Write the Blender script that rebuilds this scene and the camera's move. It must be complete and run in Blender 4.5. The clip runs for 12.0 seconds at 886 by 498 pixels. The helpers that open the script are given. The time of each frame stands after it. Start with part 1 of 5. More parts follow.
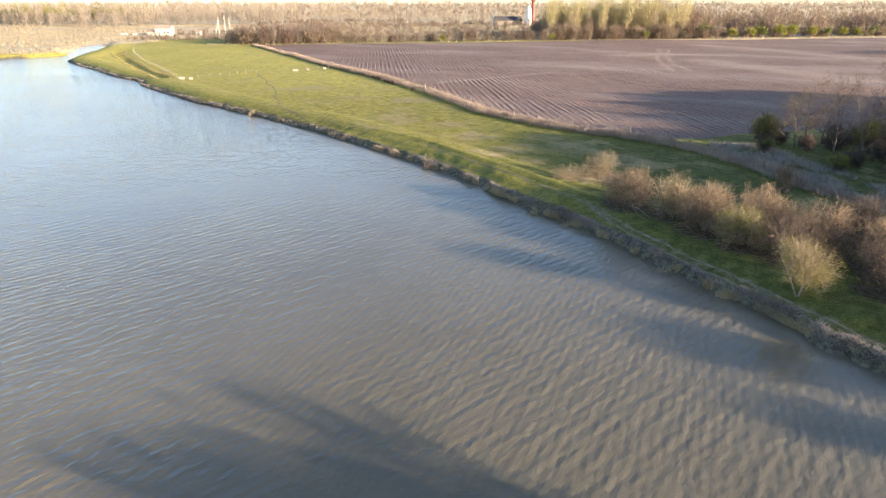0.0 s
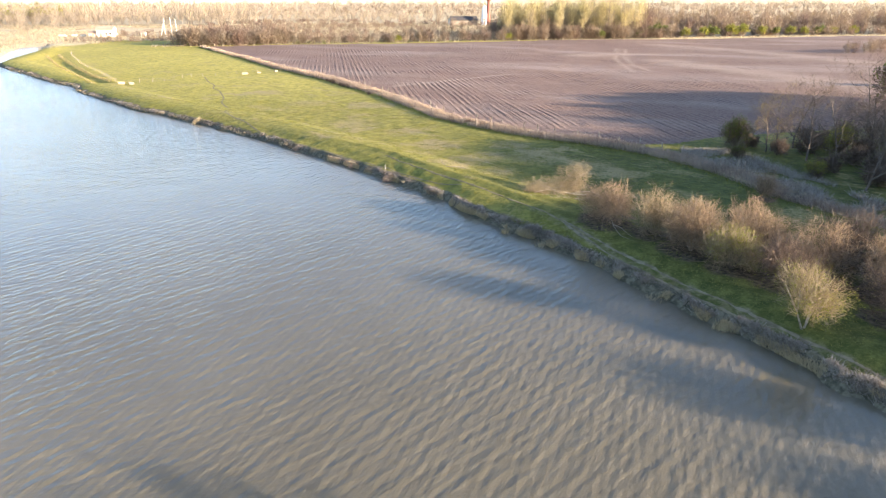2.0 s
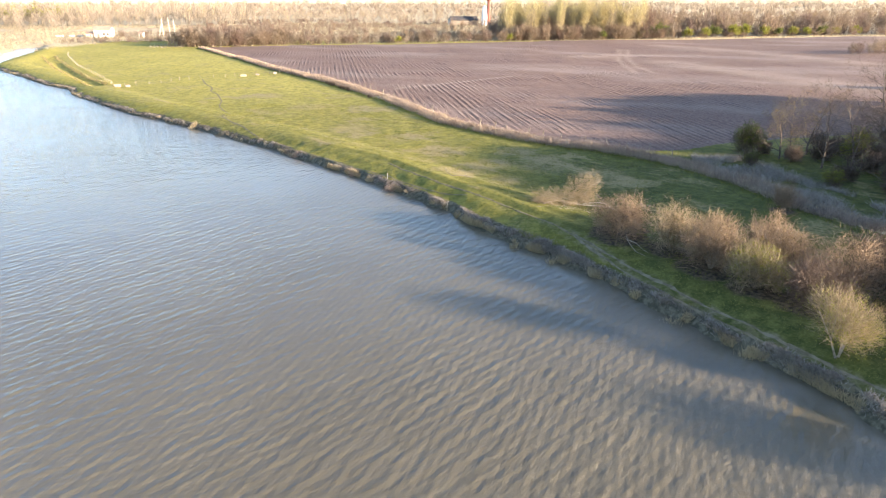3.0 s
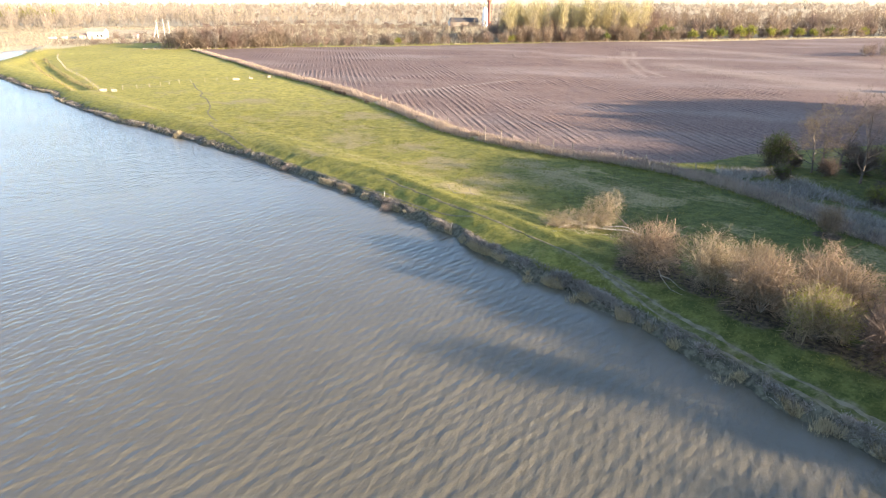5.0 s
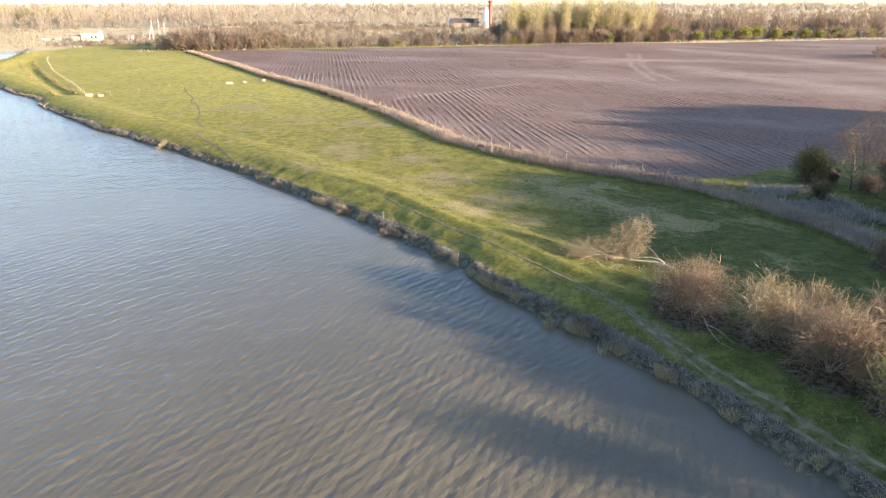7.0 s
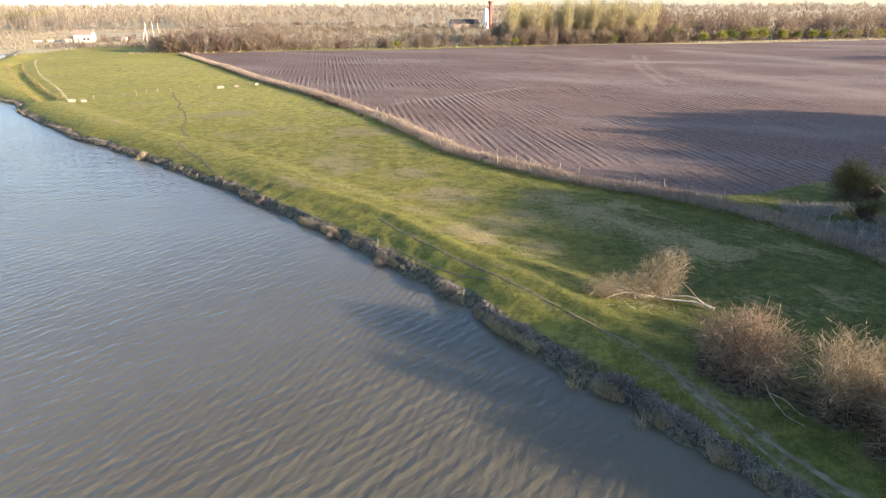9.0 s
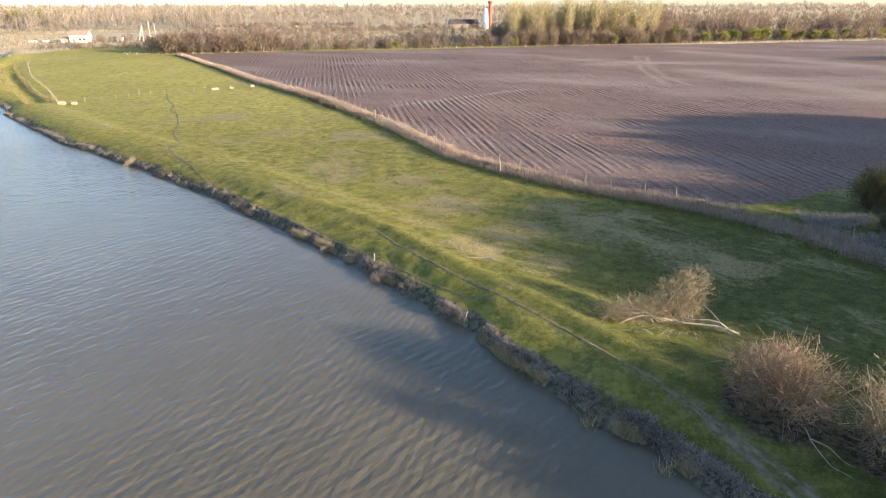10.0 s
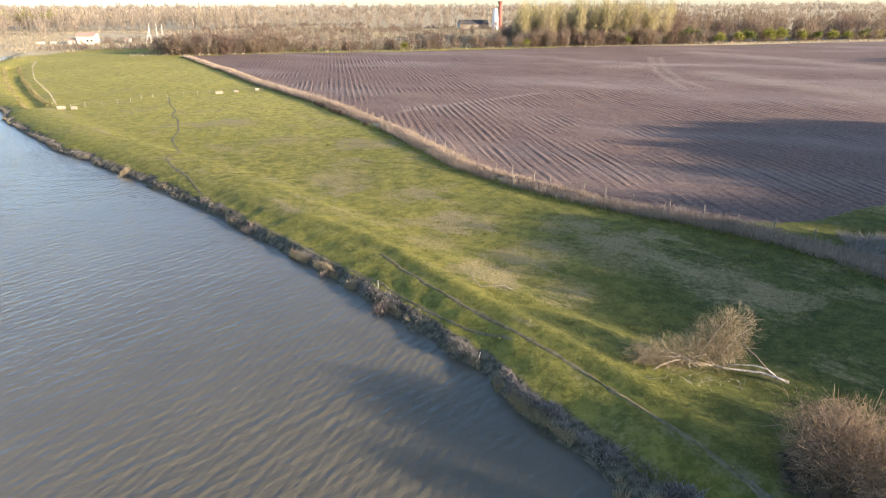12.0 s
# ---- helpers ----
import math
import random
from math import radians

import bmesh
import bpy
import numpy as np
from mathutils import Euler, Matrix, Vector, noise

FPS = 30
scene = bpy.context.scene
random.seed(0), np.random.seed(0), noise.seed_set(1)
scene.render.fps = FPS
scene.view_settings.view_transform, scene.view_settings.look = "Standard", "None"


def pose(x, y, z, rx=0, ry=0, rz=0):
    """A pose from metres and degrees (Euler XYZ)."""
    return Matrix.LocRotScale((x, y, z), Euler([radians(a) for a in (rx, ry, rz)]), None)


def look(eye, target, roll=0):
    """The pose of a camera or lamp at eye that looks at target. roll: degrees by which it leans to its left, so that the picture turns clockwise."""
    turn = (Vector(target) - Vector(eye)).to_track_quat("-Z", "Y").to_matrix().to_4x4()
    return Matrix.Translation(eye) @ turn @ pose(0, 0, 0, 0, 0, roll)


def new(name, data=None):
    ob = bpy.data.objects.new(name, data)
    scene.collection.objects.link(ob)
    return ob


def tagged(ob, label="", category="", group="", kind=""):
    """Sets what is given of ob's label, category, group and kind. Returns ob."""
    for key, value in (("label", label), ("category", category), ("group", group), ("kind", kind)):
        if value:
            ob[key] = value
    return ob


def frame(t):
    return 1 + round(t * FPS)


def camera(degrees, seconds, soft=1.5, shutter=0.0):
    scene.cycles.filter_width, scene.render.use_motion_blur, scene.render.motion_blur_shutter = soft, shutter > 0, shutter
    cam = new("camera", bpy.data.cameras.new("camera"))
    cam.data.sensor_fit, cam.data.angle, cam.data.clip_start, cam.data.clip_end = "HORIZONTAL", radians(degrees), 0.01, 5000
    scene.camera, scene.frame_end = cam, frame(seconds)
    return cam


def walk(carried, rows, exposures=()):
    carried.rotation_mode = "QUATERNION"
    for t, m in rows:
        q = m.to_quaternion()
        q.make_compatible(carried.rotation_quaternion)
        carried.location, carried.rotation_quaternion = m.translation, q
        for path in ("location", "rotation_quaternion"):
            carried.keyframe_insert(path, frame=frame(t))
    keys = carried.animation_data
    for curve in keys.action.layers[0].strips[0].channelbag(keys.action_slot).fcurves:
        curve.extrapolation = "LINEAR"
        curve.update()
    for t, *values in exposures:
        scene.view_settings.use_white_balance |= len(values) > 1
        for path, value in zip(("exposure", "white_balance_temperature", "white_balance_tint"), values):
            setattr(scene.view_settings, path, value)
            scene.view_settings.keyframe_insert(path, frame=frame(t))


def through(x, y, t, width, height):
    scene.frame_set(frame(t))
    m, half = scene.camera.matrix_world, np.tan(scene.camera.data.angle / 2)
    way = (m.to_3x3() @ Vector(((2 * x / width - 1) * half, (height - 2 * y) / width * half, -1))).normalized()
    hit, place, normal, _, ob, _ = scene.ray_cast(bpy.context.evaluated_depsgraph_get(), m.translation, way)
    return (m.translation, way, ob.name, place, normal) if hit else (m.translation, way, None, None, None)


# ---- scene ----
cam = camera(70.0, 12.0, soft=1.2)
PATH = [
    (0, (1.349, -15.817, 20.782), (1.269, -13.956, 20.053), -0.0),
    (0.5, (1.49, -14.043, 20.631), (1.494, -12.181, 19.903), -0.0),
    (1, (1.271, -12.456, 20.611), (1.315, -10.594, 19.883), 0.0),
    (1.5, (1.029, -10.931, 20.665), (1.074, -9.069, 19.936), 0.0),
    (2, (0.763, -9.525, 20.843), (0.808, -7.663, 20.113), 0.0),
    (2.5, (0.369, -8.066, 21.025), (0.417, -6.205, 20.295), 0.1),
    (3, (0.244, -6.519, 21.223), (0.291, -4.658, 20.492), 0.0),
    (5, (0.117, 1.216, 21.008), (0.165, 3.078, 20.281), 0.0),
    (5.5, (-0.09, 2.874, 21.122), (-0.041, 4.736, 20.394), -0.0),
    (6, (-0.023, 4.906, 21.079), (0.025, 6.768, 20.352), -0.1),
    (6.5, (-0.102, 6.811, 21.037), (-0.053, 8.673, 20.31), 0.0),
    (7, (-0.235, 8.607, 21.104), (-0.186, 10.47, 20.378), -0.0),
    (9, (-0.282, 16.223, 20.979), (-0.232, 18.087, 20.255), -0.1),
    (9.5, (-0.283, 18.13, 20.904), (-0.232, 19.994, 20.181), -0.1),
    (10, (-0.305, 19.954, 20.939), (-0.253, 21.818, 20.215), -0.1),
    (10.5, (-0.263, 21.703, 21.018), (-0.21, 23.566, 20.293), -0.1),
    (11, (-0.218, 23.556, 21.04), (-0.165, 25.42, 20.316), -0.1),
    (11.5, (-0.191, 24.794, 21.185), (-0.14, 26.658, 20.462), -0.1),
    (12, (-0.283, 24.957, 21.2), (-0.258, 26.822, 20.476), -0.2),
]
EXPOSURE = [(0, 2.05, 6450, 14), (1.0, 2.31, 6430, 14), (2.5, 2.37, 6400, 14), (5.5, 2.37, 6350, 14), (7.0, 2.17, 6300, 14), (9.5, 1.88, 6250, 14), (12, 1.85, 6200, 14)]
walk(cam, [(t, look(eye, target, roll)) for t, eye, target, roll in PATH], EXPOSURE)

# ---- light ----
SUN_AZ, SUN_EL = math.atan2(0.90, -0.43), radians(11.0)
world = bpy.data.worlds.new("world")
scene.world = world
world.use_nodes = True
wn = world.node_tree.nodes
sky = wn.new("ShaderNodeTexSky")
sky.sky_type, sky.sun_disc = "NISHITA", False
sky.sun_elevation, sky.sun_rotation = SUN_EL, SUN_AZ
sky.air_density, sky.dust_density, sky.ozone_density = 0.75, 0.7, 1.3
world.node_tree.links.new(sky.outputs[0], wn["Background"].inputs[0])
wn["Background"].inputs[1].default_value = 0.118
sun = new("sun", bpy.data.lights.new("sun", "SUN"))
sun.data.energy, sun.data.angle, sun.data.color = 5.0, radians(0.6), (1.0, 0.82, 0.60)
sun.matrix_world = look((0, 0, 0), (-math.cos(SUN_EL) * math.sin(SUN_AZ), -math.cos(SUN_EL) * math.cos(SUN_AZ), -math.sin(SUN_EL)))


# ---- materials ----
class Mat:
    """A node material with short ways to add nodes."""

    def __init__(self, name, rough=0.9):
        self.m = bpy.data.materials.new(name)
        self.m.use_nodes = True
        self.t = self.m.node_tree
        self.bsdf = self.t.nodes["Principled BSDF"]
        self.bsdf.inputs["Roughness"].default_value = rough
        self.bsdf.inputs["Specular IOR Level"].default_value = 0.2
        self.pos = self.t.nodes.new("ShaderNodeTexCoord").outputs["Object"]

    def put(self, socket, value):
        if isinstance(value, bpy.types.NodeSocket):
            self.t.links.new(value, socket)
        else:
            socket.default_value = value

    def mapped(self, scale, turn=0.0):
        """Coordinates turned about z, then scaled."""
        vec = self.pos
        for key, value in (("Rotation", (0, 0, turn)), ("Scale", scale)):
            n = self.t.nodes.new("ShaderNodeMapping")
            self.put(n.inputs[0], vec)
            n.inputs[key].default_value = value
            vec = n.outputs[0]
        return vec

    def noise(self, scale, detail=4.0, rough=0.55, vec=None, distort=0.0):
        n = self.t.nodes.new("ShaderNodeTexNoise")
        self.put(n.inputs["Vector"], vec or self.pos)
        n.inputs["Scale"].default_value, n.inputs["Detail"].default_value = scale, detail
        n.inputs["Roughness"].default_value, n.inputs["Distortion"].default_value = rough, distort
        return n.outputs[0]

    def wave(self, scale, distort, dscale, vec, detail=2.0):
        n = self.t.nodes.new("ShaderNodeTexWave")
        self.put(n.inputs["Vector"], vec)
        for key, v in (("Scale", scale), ("Distortion", distort), ("Detail Scale", dscale), ("Detail", detail)):
            n.inputs[key].default_value = v
        return n.outputs["Fac"]

    def step(self, fac, low, high, a=0.0, b=1.0):
        n = self.t.nodes.new("ShaderNodeMapRange")
        n.interpolation_type = "SMOOTHSTEP"
        self.put(n.inputs[0], fac)
        for k, v in zip((1, 2, 3, 4), (low, high, a, b)):
            n.inputs[k].default_value = v
        return n.outputs[0]

    def math(self, op, a, b=0.0):
        n = self.t.nodes.new("ShaderNodeMath")
        n.operation = op
        self.put(n.inputs[0], a)
        self.put(n.inputs[1], b)
        return n.outputs[0]

    def mix(self, fac, a, b):
        n = self.t.nodes.new("ShaderNodeMix")
        n.data_type = "RGBA"
        self.put(n.inputs[0], fac)
        self.put(n.inputs[6], a if isinstance(a, bpy.types.NodeSocket) else (*a, 1))
        self.put(n.inputs[7], b if isinstance(b, bpy.types.NodeSocket) else (*b, 1))
        return n.outputs[2]

    def attr(self, name):
        n = self.t.nodes.new("ShaderNodeAttribute")
        n.attribute_name = name
        return n.outputs["Fac"]

    def island(self):
        return self.t.nodes.new("ShaderNodeNewGeometry").outputs["Random Per Island"]

    def object_random(self):
        return self.t.nodes.new("ShaderNodeObjectInfo").outputs["Random"]

    def bump(self, height, dist, strength=1.0, normal=None):
        n = self.t.nodes.new("ShaderNodeBump")
        n.inputs["Strength"].default_value, n.inputs["Distance"].default_value = strength, dist
        self.put(n.inputs["Height"], height)
        if normal:
            self.put(n.inputs["Normal"], normal)
        return n.outputs[0]

    def done(self, color, normal=None, rough=None):
        self.put(self.bsdf.inputs["Base Color"], color if isinstance(color, bpy.types.NodeSocket) else (*color, 1))
        if normal:
            self.put(self.bsdf.inputs["Normal"], normal)
        if rough is not None:
            self.put(self.bsdf.inputs["Roughness"], rough)
        return self.m


def two_tone(name, dark, light, scale=3.0, rough=0.9, bump=0.01):
    m = Mat(name, rough)
    n = m.noise(scale, 5)
    return m.done(m.mix(m.step(n, 0.3, 0.7), dark, light), m.bump(m.noise(scale * 6, 3), bump))


def blades(name, dark, light, rough=0.8, through=0.25):
    """Thin plant matter, each blade or twig in its own tone."""
    m = Mat(name, rough)
    col = m.mix(m.island(), dark, light)
    big = m.noise(0.35, 3)
    col = m.mix(m.step(big, 0.35, 0.7), col, m.mix(0.5, col, light))
    m.done(col)
    thin = m.t.nodes.new("ShaderNodeBsdfTranslucent")
    m.put(thin.inputs[0], col)
    both = m.t.nodes.new("ShaderNodeMixShader")
    both.inputs[0].default_value = through
    m.t.links.new(m.bsdf.outputs[0], both.inputs[1])
    m.t.links.new(thin.outputs[0], both.inputs[2])
    m.t.links.new(both.outputs[0], m.t.nodes["Material Output"].inputs[0])
    return m.m


def ground_material():
    m = Mat("ground", 0.95)
    fine, mid, big, huge = m.noise(5.0, 6, 0.7), m.noise(0.9, 5, 0.6), m.noise(0.11, 4), m.noise(0.02, 3)
    streak = m.noise(0.5, 5, 0.65, m.mapped((1.0, 0.28, 1.0), radians(-40)))
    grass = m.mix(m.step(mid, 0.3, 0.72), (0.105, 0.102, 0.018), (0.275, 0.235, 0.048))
    # grass brightens with distance: haze and glare painted into its colour
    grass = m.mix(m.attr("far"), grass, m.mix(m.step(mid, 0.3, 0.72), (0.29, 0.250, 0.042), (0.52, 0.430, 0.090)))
    grass = m.mix(m.step(fine, 0.45, 0.72, 0, 0.75), grass, (0.27, 0.24, 0.085))
    grass = m.mix(m.step(huge, 0.35, 0.65, 0, 0.5), grass, (0.21, 0.19, 0.032))
    # greener grass near the thicket, darkened in colour to deepen the shade there
    lush_shade = m.mix(m.step(m.math("ADD", m.math("MULTIPLY", mid, 0.5), m.math("MULTIPLY", fine, 0.5)), 0.38, 0.62), (0.022, 0.036, 0.008), (0.092, 0.106, 0.026))
    grass = m.mix(m.math("MULTIPLY", m.attr("lush_shade"), 0.85), grass, lush_shade)
    clump, tuft = m.noise(0.75, 4, 0.7), m.noise(2.3, 3, 0.6)
    grass = m.mix(m.step(m.math("ADD", m.math("MULTIPLY", clump, 0.6), m.math("MULTIPLY", tuft, 0.4)), 0.40, 0.53, 0.50, 0), grass, (0.055, 0.066, 0.012))
    dry = m.mix(m.step(fine, 0.3, 0.7), (0.16, 0.130, 0.056), (0.33, 0.262, 0.124))
    patch = m.math("ADD", m.math("MULTIPLY", m.step(m.math("ADD", m.math("MULTIPLY", big, 0.55), m.math("MULTIPLY", streak, 0.45)), 0.49, 0.60), 0.75), m.math("SUBTRACT", m.attr("dry"), 0.45))
    col = m.mix(m.step(m.math("ADD", patch, m.math("MULTIPLY", m.math("SUBTRACT", tuft, 0.5), 1.3)), 0.1, 0.9, 0, 0.9), grass, dry)
    straw = m.mix(m.step(mid, 0.3, 0.7), (0.33, 0.26, 0.15), (0.52, 0.43, 0.27))
    col = m.mix(m.step(m.math("ADD", m.attr("straw"), m.math("MULTIPLY", m.math("SUBTRACT", mid, 0.5), 0.7)), 0.35, 0.65), col, straw)
    bank = m.mix(m.step(m.noise(2.5, 5), 0.35, 0.65), (0.050, 0.046, 0.030), (0.14, 0.125, 0.085))
    col = m.mix(m.step(m.math("ADD", m.attr("bank"), m.math("MULTIPLY", m.math("SUBTRACT", mid, 0.5), 0.8)), 0.35, 0.7), col, bank)
    dirt = m.mix(m.step(fine, 0.3, 0.7), (0.115, 0.094, 0.062), (0.225, 0.186, 0.126))
    col = m.mix(m.step(m.math("ADD", m.attr("path"), m.math("MULTIPLY", m.math("SUBTRACT", mid, 0.5), 1.1)), 0.30, 0.80), col, dirt)
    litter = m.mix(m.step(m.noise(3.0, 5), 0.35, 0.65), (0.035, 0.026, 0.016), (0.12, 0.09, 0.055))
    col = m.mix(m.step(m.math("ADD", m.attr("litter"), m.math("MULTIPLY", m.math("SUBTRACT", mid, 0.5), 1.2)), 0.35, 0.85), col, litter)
    # the ploughed field
    clod, band = m.noise(2.2, 6, 0.7), m.noise(0.035, 4, 0.5, m.mapped((0.35, 1.0, 1.0), radians(25)))
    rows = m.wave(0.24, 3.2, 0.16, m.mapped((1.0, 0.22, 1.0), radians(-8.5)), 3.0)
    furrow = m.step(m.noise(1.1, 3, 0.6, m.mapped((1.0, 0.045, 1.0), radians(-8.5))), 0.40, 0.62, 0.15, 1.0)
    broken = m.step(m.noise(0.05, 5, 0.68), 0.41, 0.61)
    soil = m.mix(m.step(clod, 0.3, 0.72), (0.098, 0.060, 0.047), (0.238, 0.158, 0.122))
    soil = m.mix(m.step(band, 0.45, 0.72, 0, 0.55), soil, (0.29, 0.225, 0.19))
    soil = m.mix(m.step(m.math("ADD", m.attr("pale"), m.math("MULTIPLY", m.math("SUBTRACT", mid, 0.5), 1.1)), 0.0, 1.3, 0, 0.55), soil, (0.34, 0.265, 0.205))
    # shade in the furrow bottoms, painted as broken dark lines
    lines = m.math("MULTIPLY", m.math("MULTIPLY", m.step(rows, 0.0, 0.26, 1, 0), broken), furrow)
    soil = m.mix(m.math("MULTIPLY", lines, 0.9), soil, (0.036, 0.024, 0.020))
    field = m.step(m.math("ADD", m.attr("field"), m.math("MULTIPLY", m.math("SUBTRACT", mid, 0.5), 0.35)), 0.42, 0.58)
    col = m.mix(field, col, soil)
    height = m.math("ADD", m.math("MULTIPLY", fine, 0.35), m.math("MULTIPLY", mid, 0.8))
    height = m.math("ADD", height, m.math("MULTIPLY", m.math("MULTIPLY", m.math("MULTIPLY", rows, field), m.math("MULTIPLY", broken, furrow)), 1.6))
    return m.done(col, m.bump(height, 0.105, 0.9))


def water_material():
    m = Mat("water", 0.06)
    m.bsdf.inputs["IOR"].default_value = 1.33
    m.bsdf.inputs["Specular IOR Level"].default_value = 0.5
    silt = m.noise(0.05, 3)
    col = m.mix(m.step(silt, 0.3, 0.7), (0.116, 0.103, 0.073), (0.134, 0.119, 0.085))
    swell = [m.wave(scale, 5.0, 0.6, m.mapped((1.0, 0.6, 1.0), radians(WAVE_TURN + turn)), 2.0) for scale, turn in ((0.30, 0), (0.43, 14), (0.55, -17))]
    ripple = m.noise(5.5, 2, 0.5, m.mapped((1.6, 0.45, 1.0), radians(WAVE_TURN - 8)))
    fine = m.noise(2.4, 3, 0.5, m.mapped((1.5, 0.6, 1.0), radians(WAVE_TURN + 12)))
    big = m.noise(0.9, 3, 0.5, m.mapped((1.5, 0.5, 1.0), radians(WAVE_TURN)))
    h = m.math("MULTIPLY", swell[0], 0.20)
    for part_h, k in ((swell[1], 0.15), (swell[2], 0.11), (fine, 0.46), (big, 0.70), (ripple, 0.20)):
        h = m.math("ADD", h, m.math("MULTIPLY", part_h, k))
    gust = m.step(m.noise(0.03, 3), 0.3, 0.7, 0.6, 1.0)
    # light spreads in the silty water
    m.bsdf.inputs["Subsurface Weight"].default_value = 0.75
    m.bsdf.inputs["Subsurface Radius"].default_value = (0.9, 0.85, 0.7)
    m.bsdf.inputs["Subsurface Scale"].default_value = 1.0
    return m.done(col, m.bump(m.math("MULTIPLY", h, gust), 0.100, 1.0))


WAVE_TURN = 37
GROUND, WATER = ground_material(), water_material()
BARK = two_tone("bark", (0.075, 0.058, 0.045), (0.17, 0.14, 0.115), 8)
TAN_BARK = two_tone("tan_bark", (0.16, 0.13, 0.095), (0.36, 0.31, 0.24), 6)
PALE_BARK = two_tone("pale_bark", (0.24, 0.21, 0.165), (0.52, 0.475, 0.40), 6)
TWIG_PINK = blades("twig_pink", (0.095, 0.066, 0.045), (0.35, 0.255, 0.165), through=0.3)
TWIG_PALE = blades("twig_pale", (0.11, 0.085, 0.05), (0.38, 0.30, 0.19), through=0.3)
TWIG_DARK = blades("twig_dark", (0.055, 0.042, 0.034), (0.17, 0.125, 0.095), through=0.3)
LEAF_LIME = blades("leaf_lime", (0.10, 0.12, 0.018), (0.30, 0.29, 0.05), through=0.4)
LEAF_RUST = blades("leaf_rust", (0.16, 0.11, 0.05), (0.36, 0.26, 0.12), through=0.3)
LEAF_GREEN = blades("leaf_green", (0.045, 0.070, 0.012), (0.15, 0.17, 0.035), through=0.35)
LEAF_POPLAR = blades("leaf_poplar", (0.30, 0.26, 0.10), (0.52, 0.45, 0.19), through=0.35)
REED = blades("reed", (0.15, 0.115, 0.088), (0.42, 0.325, 0.255), through=0.2)
STRAW = blades("straw", (0.22, 0.175, 0.10), (0.52, 0.42, 0.26), through=0.2)
DRY = blades("dry_blade", (0.11, 0.095, 0.040), (0.25, 0.21, 0.10), through=0.2)
TUSSOCK = blades("tussock", (0.085, 0.075, 0.062), (0.40, 0.355, 0.30), through=0.15)
STRAW_PALE = blades("straw_pale", (0.15, 0.125, 0.08), (0.31, 0.26, 0.175), through=0.2)
WEED = blades("weed", (0.055, 0.048, 0.040), (0.25, 0.215, 0.18), through=0.15)
GRASS = blades("grass", (0.060, 0.075, 0.014), (0.23, 0.22, 0.055), through=0.35)
PATH_DIRT = two_tone("path_dirt", (0.105, 0.090, 0.054), (0.205, 0.174, 0.115), 1.5, bump=0.03)
WOOD = two_tone("weathered_wood", (0.16, 0.13, 0.10), (0.34, 0.29, 0.23), 9)
WHITE_WOOD = two_tone("pale_boards", (0.50, 0.46, 0.38), (0.74, 0.70, 0.62), 7)

# ---- plan ----
SHORE = [(75, -160), (52, -75), (42, -35), (35, -12), (31, 2), (28.3, 11), (26.0, 17.2), (24.0, 20.2), (22.3, 23.8), (21.0, 26.4), (19.6, 29.0), (18.1, 32.2), (16.2, 35.0),
         (13.9, 39.4), (11.0, 44.2), (8.3, 47.8), (6.2, 51.2), (4.0, 54.2), (2.4, 56.9), (0.3, 60.2), (-2.3, 63.2), (-4.4, 66.2), (-6.6, 69.4), (-10.0, 73.4), (-14.3, 78.4),
         (-19.5, 84.2), (-23.0, 88.0), (-26.4, 92.2), (-31.5, 96.8), (-37.2, 102.6), (-42.5, 107.4), (-51.5, 116.0), (-58.0, 121.2), (-69.5, 133.2), (-85.3, 151.0),
         (-92.4, 162.2), (-103.6, 171.7), (-120, 190), (-140.4, 211.6)]
LAKE = SHORE + [(-149, 222), (-156, 240), (-163, 262), (-170, 282), (-181, 307), (-192, 326), (-195, 325), (-190, 303), (-177, 275), (-170, 255), (-163.6, 249), (-172.2, 238.6),
                (-180.2, 230.3), (-230, 190), (-300, 150), (-420, 90), (-430, -160)]
# the meadow's edge at the reeds, and the reeds' far edge at the field
REED_IN = [(-104, 298), (-72, 243), (-48.5, 200.5), (-25.8, 164.5), (-8.8, 132), (2.0, 106), (8.4, 97), (14.1, 91.0), (18.9, 86.5), (23.8, 82.6), (27.9, 79.0), (31.2, 75.5), (34.0, 71),
           (36.4, 65), (37.9, 56), (40.8, 50), (42.8, 45), (48, 34), (58, 14), (75, -15)]
FIELD = [(-101, 300.5), (-45.0, 202.5), (-22.6, 166.3), (-5.4, 133.8), (5.0, 108.6), (11.2, 99.8), (17, 93.4), (22, 88.8), (27, 85.6), (32, 84.0), (38, 85.0), (45, 88.5), (58, 93), (80, 97), (110, 100),
         (190, 110), (380, 150), (420, 395), (256, 392), (195, 376), (150, 366), (118, 362), (68, 352), (23, 340), (-18, 328), (-67, 320), (-104, 304)]


MAIN = [(34, 6), (31.0, 12), (27.6, 18), (25.0, 23), (21.9, 29.2), (20.7, 31.2), (19.6, 33.4), (17.9, 36.7), (16.5, 39.7), (15.1, 43.4), (13.4, 47.4), (11.6, 50.8), (9.1, 55.0), (6.5, 58.8), (3.7, 62.3), (1.8, 64.6), (-1.3, 69.0), (-5.0, 75.0),
        (-10.5, 81.0), (-15.8, 86.0), (-24.1, 95.8), (-34.2, 105.6), (-49.6, 123), (-60, 134), (-75, 150)]
LOW = [(4.6, 60.2), (2.0, 61.9), (0.6, 63.5), (-1.9, 66.3), (-5.1, 70.8), (-8.7, 74.2), (-13.1, 79.6), (-19.6, 86.4), (-25.0, 92.4)]
